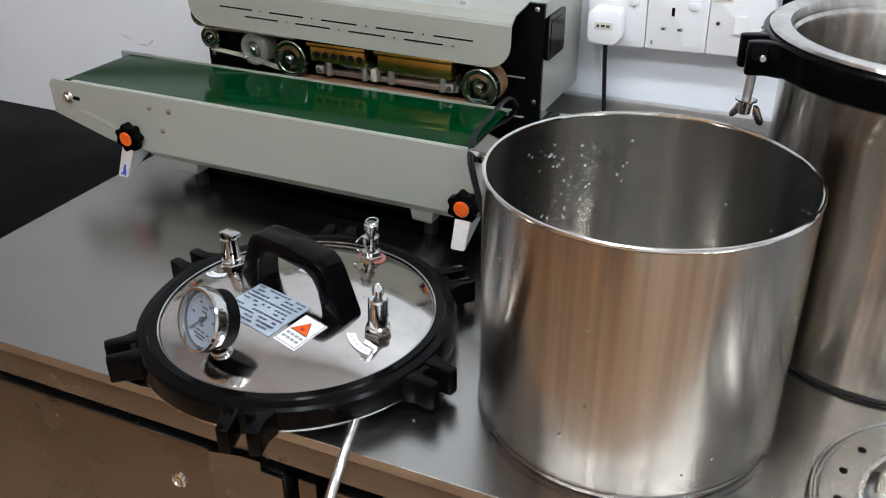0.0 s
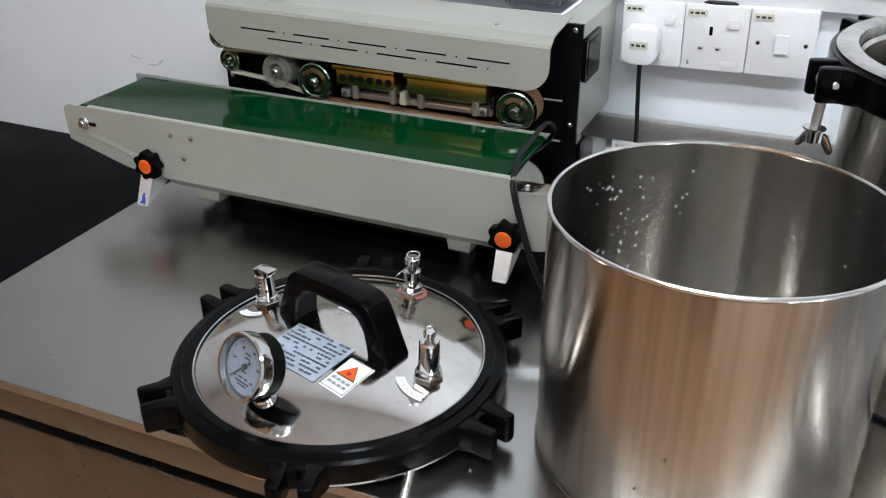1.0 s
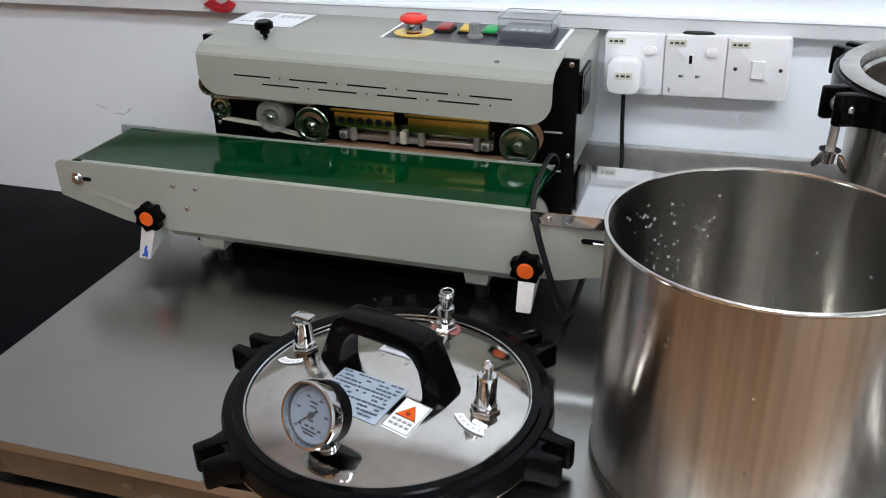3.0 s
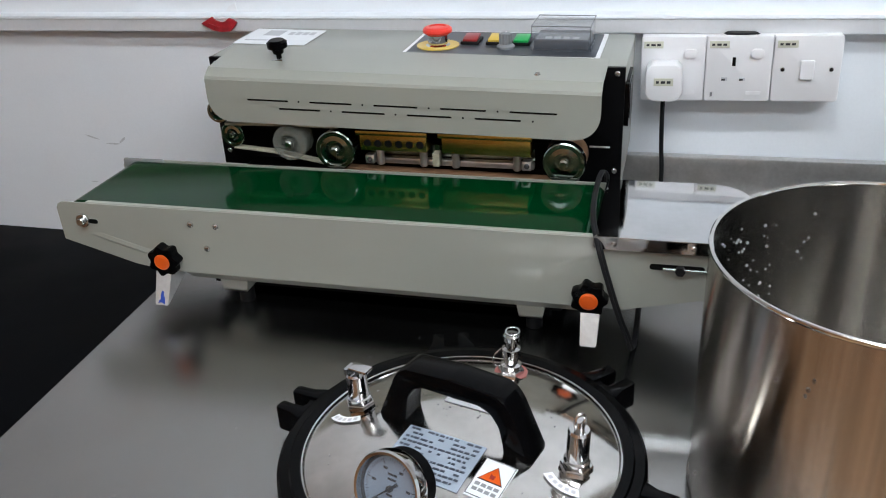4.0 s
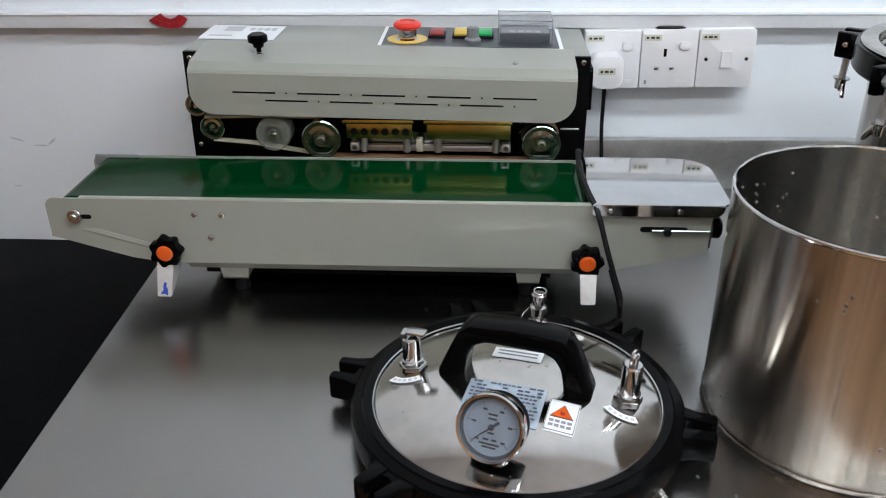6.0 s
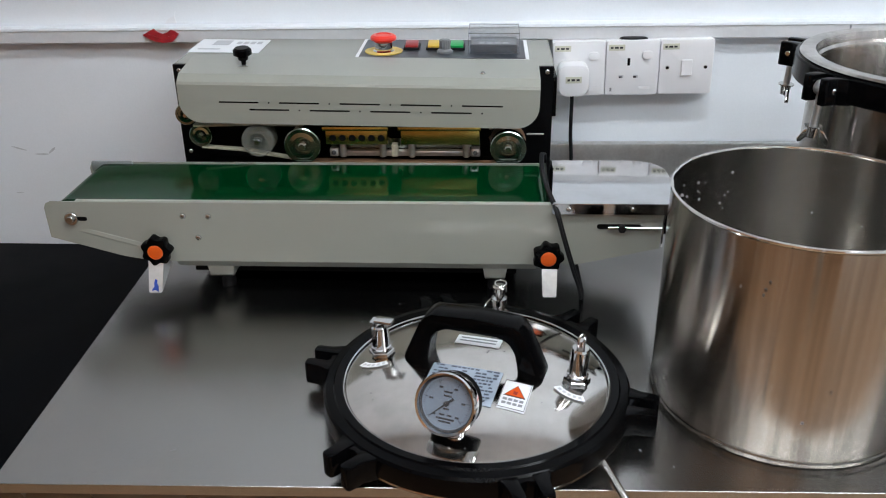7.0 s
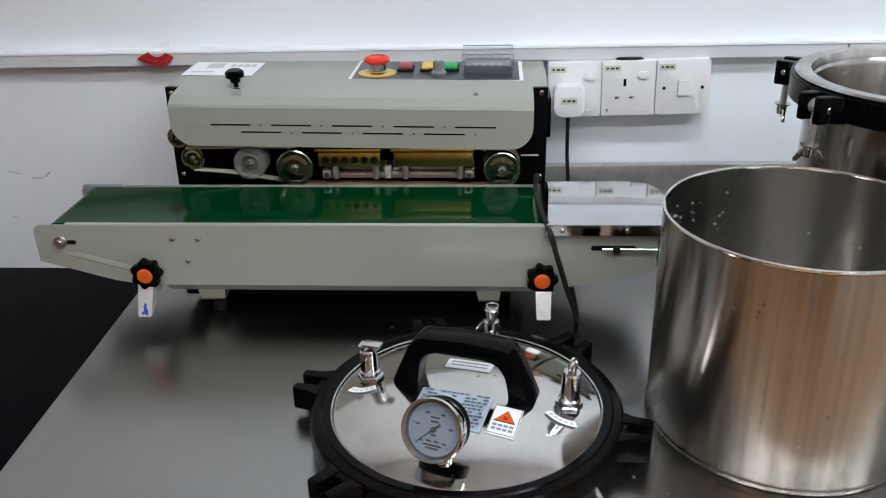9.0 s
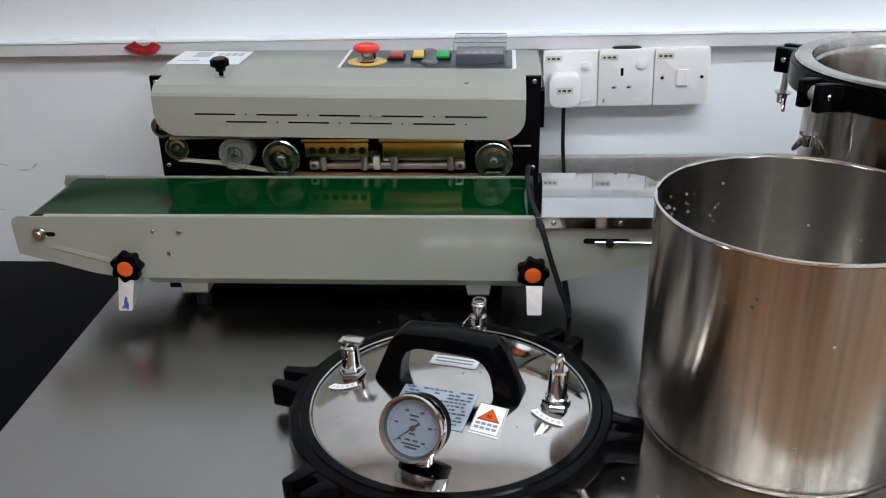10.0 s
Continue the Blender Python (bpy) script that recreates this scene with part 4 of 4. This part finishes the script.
# ---- steel vessels ----
def build_inner_pot():
    s = thing("steel_pot", pose(-0.1286, 0.7147, TOP), "open brushed stainless steel inner pot with water drops", "pot")
    R, H = 0.1405, 0.2455
    m = pose(-0.1286, 0.7147, TOP)
    prof = [(0, 0.0), (R - 0.004, 0.0), (R - 0.001, 0.001), (R, 0.0035), (R, H - 0.004), (R - 0.0007, H - 0.004), (R - 0.0007, 0.003), (0, 0.003)]
    wall = part("shell", lathe(prof, m=m, n=160), "pot", s, "brushed steel shell")
    part("rolled_rim", ring(R - 0.0010, 0.0020, m=m @ pose(0, 0, H - 0.002), n=160, k=10), "mirror", s, "bright rolled rim")
    part("base_seam", ring(R + 0.0001, 0.0011, m=m @ pose(0, 0, 0.0075), n=160, k=6), "front", s)
    part("inside_wall", lathe([(0, 0.0035), (R - 0.006, 0.0035), (R - 0.0025, 0.005), (R - 0.0012, 0.009), (R - 0.0012, H - 0.004)], m=m, n=160), "potin", s, "brushed steel inside, tone lightened to stand for its light")
    rng = random.Random(4)
    drops = bmesh.new()
    for k in range(46):
        a = radians(rng.gauss(134, 10))
        z = rng.uniform(0.11, 0.218)
        r = rng.uniform(0.0008, 0.0019)
        lathe([(0, r * 0.7), (r * 0.6, r * 0.55), (r, 0)], m=m @ Matrix.Translation(((R - 0.0015) * math.cos(a), (R - 0.0015) * math.sin(a), z)) @ facing(0, 0, 0, -math.cos(a), -math.sin(a), 0), bm=drops, n=10)
    for k in range(16):
        a = radians(rng.uniform(20, 160))
        z = rng.uniform(0.06, 0.22)
        r = rng.uniform(0.0008, 0.0016)
        lathe([(0, r * 0.7), (r * 0.6, r * 0.55), (r, 0)], m=m @ Matrix.Translation(((R - 0.0015) * math.cos(a), (R - 0.0015) * math.sin(a), z)) @ facing(0, 0, 0, -math.cos(a), -math.sin(a), 0), bm=drops, n=10)
    tagged(part("condensation", drops, "drop", s, "water drops on the inside, whitened for their highlights"), kind="stuff")
    spots = bmesh.new()
    for k in range(22):
        a = radians(rng.uniform(190, 350))
        z = rng.uniform(0.03, 0.22)
        r = rng.uniform(0.0008, 0.0020)
        lathe([(0, r * 0.5), (r * 0.6, r * 0.4), (r, 0)], m=m @ Matrix.Translation((R * math.cos(a), R * math.sin(a), z)) @ facing(0, 0, 0, math.cos(a), math.sin(a), 0) @ Matrix.Diagonal((1, rng.uniform(0.6, 1.8), 1, 1)), bm=spots, n=10)
    tagged(part("dent", spots, "front", s, "small dents and drops on the outside"), kind="stuff")


PX, PY = 0.094, 0.955


def build_steriliser():
    s = thing("steriliser_vessel", pose(PX, PY, TOP), "tall polished steel steriliser vessel with black flange", "vessel")
    m = pose(PX, PY, TOP)
    R = 0.148
    part("shell", lathe([(0, 0), (R - 0.004, 0), (R, 0.004), (R, 0.300), (R - 0.002, 0.300), (R - 0.002, 0.005), (0, 0.005)], m=m, n=128), "pot", s, "polished steel shell")
    part("base_trim", ring(R, 0.002, m=m @ pose(0, 0, 0.004), n=96, k=6), "rubber", s)
    part("flange", lathe([(0.147, 0.292), (0.170, 0.292), (0.1715, 0.294), (0.1715, 0.3195), (0.170, 0.3215), (0.147, 0.3215), (0.147, 0.292)], m=m, n=128), "bake", s, "black bakelite flange")
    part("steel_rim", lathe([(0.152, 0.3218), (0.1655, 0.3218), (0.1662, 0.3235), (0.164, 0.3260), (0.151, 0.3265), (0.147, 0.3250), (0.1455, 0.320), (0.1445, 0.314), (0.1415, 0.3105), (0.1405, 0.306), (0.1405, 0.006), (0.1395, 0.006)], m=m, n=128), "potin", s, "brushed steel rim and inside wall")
    for k in range(6):
        a = 203 - 60 * k
        t = m @ pose(0, 0, 0, 0, 0, a)
        bm = bmesh.new()
        for sg in (-1, 1):
            prism([(0.164, sg * 0.0065), (0.192, sg * 0.0068), (0.195, sg * 0.0090), (0.195, sg * 0.0170), (0.192, sg * 0.0185), (0.178, sg * 0.0195), (0.164, sg * 0.030)], 0.289, 0.3205, bevel=0.0018, m=t, bm=bm)
        lug = part("lug", bm, "bake", s)
        part("hinge_pin", cyl(0.0035, -0.0215, 0.0215, m=t @ pose(0.182, 0, 0.306, 90), n=16, bevel=0.0008), "chrome", lug)
        bolt = part("swing_bolt", cyl(0.0045, -0.052, 0.0, m=t @ pose(0.182, 0, 0.306, 0, -3, 0), n=18), "alu", s, "steel swing bolt hanging from the flange")
        part("eye", cyl(0.0085, -0.006, 0.006, m=t @ pose(0.182, 0, 0.306, 90), n=24, bevel=0.001), "alu", bolt)
        part("washer", cyl(0.0105, -0.047, -0.0455, m=t @ pose(0.182, 0, 0.306, 0, -3, 0), n=24), "chrome", bolt)
        wing = bmesh.new()
        lathe([(0, -0.0475), (0.0072, -0.0475), (0.0062, -0.060), (0, -0.060)], m=t @ pose(0.182, 0, 0.306, 0, -3, 0), bm=wing, n=18)
        for sg in (-1, 1):
            prism([(0.004, -0.050), (0.0085, -0.052), (0.0150, -0.065), (0.0135, -0.069), (0.0100, -0.068), (0.004, -0.060)], -0.0025, 0.0025, "y", bevel=0.0010, m=t @ pose(0.182, 0, 0.306, 0, -3, (131 if k == 0 else 112) + (0 if sg > 0 else 180)), bm=wing)
        part("wing_nut", wing, "chrome", bolt, "chrome wing nut")


def build_steam_plate():
    cx, cy = 0.188, 0.660
    s = thing("steam_plate", pose(cx, cy, TOP), "round perforated steel steaming plate with water drops", "steam plate")
    m = pose(cx, cy, TOP)
    # the ring's darker steel puts the vessel's dark reflection into its colour
    part("outer_ring", lathe([(0.1410, 0.0), (0.1415, 0.0065), (0.1400, 0.0085), (0.1380, 0.0085), (0.1365, 0.0060), (0.1345, 0.0060), (0.1325, 0.0085), (0.102, 0.0100), (0.098, 0.0080), (0.130, 0.0065), (0.139, 0.0045), (0.1395, 0.0)], m=m, n=96), "table", s, "polished steel ring with a groove, darkened for its reflection")
    part("centre_disc", lathe([(0.1020, 0.0098), (0.0985, 0.0102), (0.0965, 0.0118), (0.0925, 0.0150), (0.089, 0.0165), (0, 0.0165), (0, 0.0145), (0.086, 0.0145), (0.0985, 0.0080), (0.1020, 0.0098)], m=m, n=96), "satin", s, "raised satin steel centre")
    for r, n, z in ((0.118, 20, 0.0094), (0.074, 14, 0.0166), (0.055, 11, 0.0166), (0.036, 7, 0.0166)):
        for k in range(n):
            a = 2 * math.pi * (k + 0.3) / n
            part("hole", cyl(0.0036, 0, 0.0004, m=m @ pose(r * math.cos(a), r * math.sin(a), z), n=14), "hole", s)
    rng = random.Random(7)
    drops = bmesh.new()
    for k in range(90):
        a, r = rng.uniform(0, 2 * math.pi), rng.uniform(0.102, 0.134)
        q = rng.uniform(0.0005, 0.0013)
        lathe([(0, q * 0.7), (q * 0.6, q * 0.55), (q, 0)], m=m @ pose(r * math.cos(a), r * math.sin(a), 0.0100 - (r - 0.102) * 0.047), bm=drops, n=8)
    tagged(part("condensation", drops, "drop", s, "fine water drops, whitened for their highlights"), kind="stuff")


def build_hose():
    pts = [(-0.39, 0.70, 0.8070), (-0.367, 0.64, 0.8085), (-0.347, 0.579, 0.8105), (-0.325, 0.505, 0.8090), (-0.310, 0.455, 0.8020), (-0.300, 0.42, 0.775), (-0.296, 0.405, 0.70), (-0.30, 0.42, 0.40), (-0.32, 0.46, 0.006)]
    bm = tube(pts, 0.0040, n=12, steps=50, wave=0.18)
    solid("flexible_hose", bm, "bright", "ribbed stainless steel hose hanging over the counter edge", "hose")


build_room()
build_reflection_cupboards()
build_bench()
build_counter()
build_sealer()
build_sockets()
build_lid()
build_inner_pot()
build_steriliser()
build_steam_plate()
build_hose()
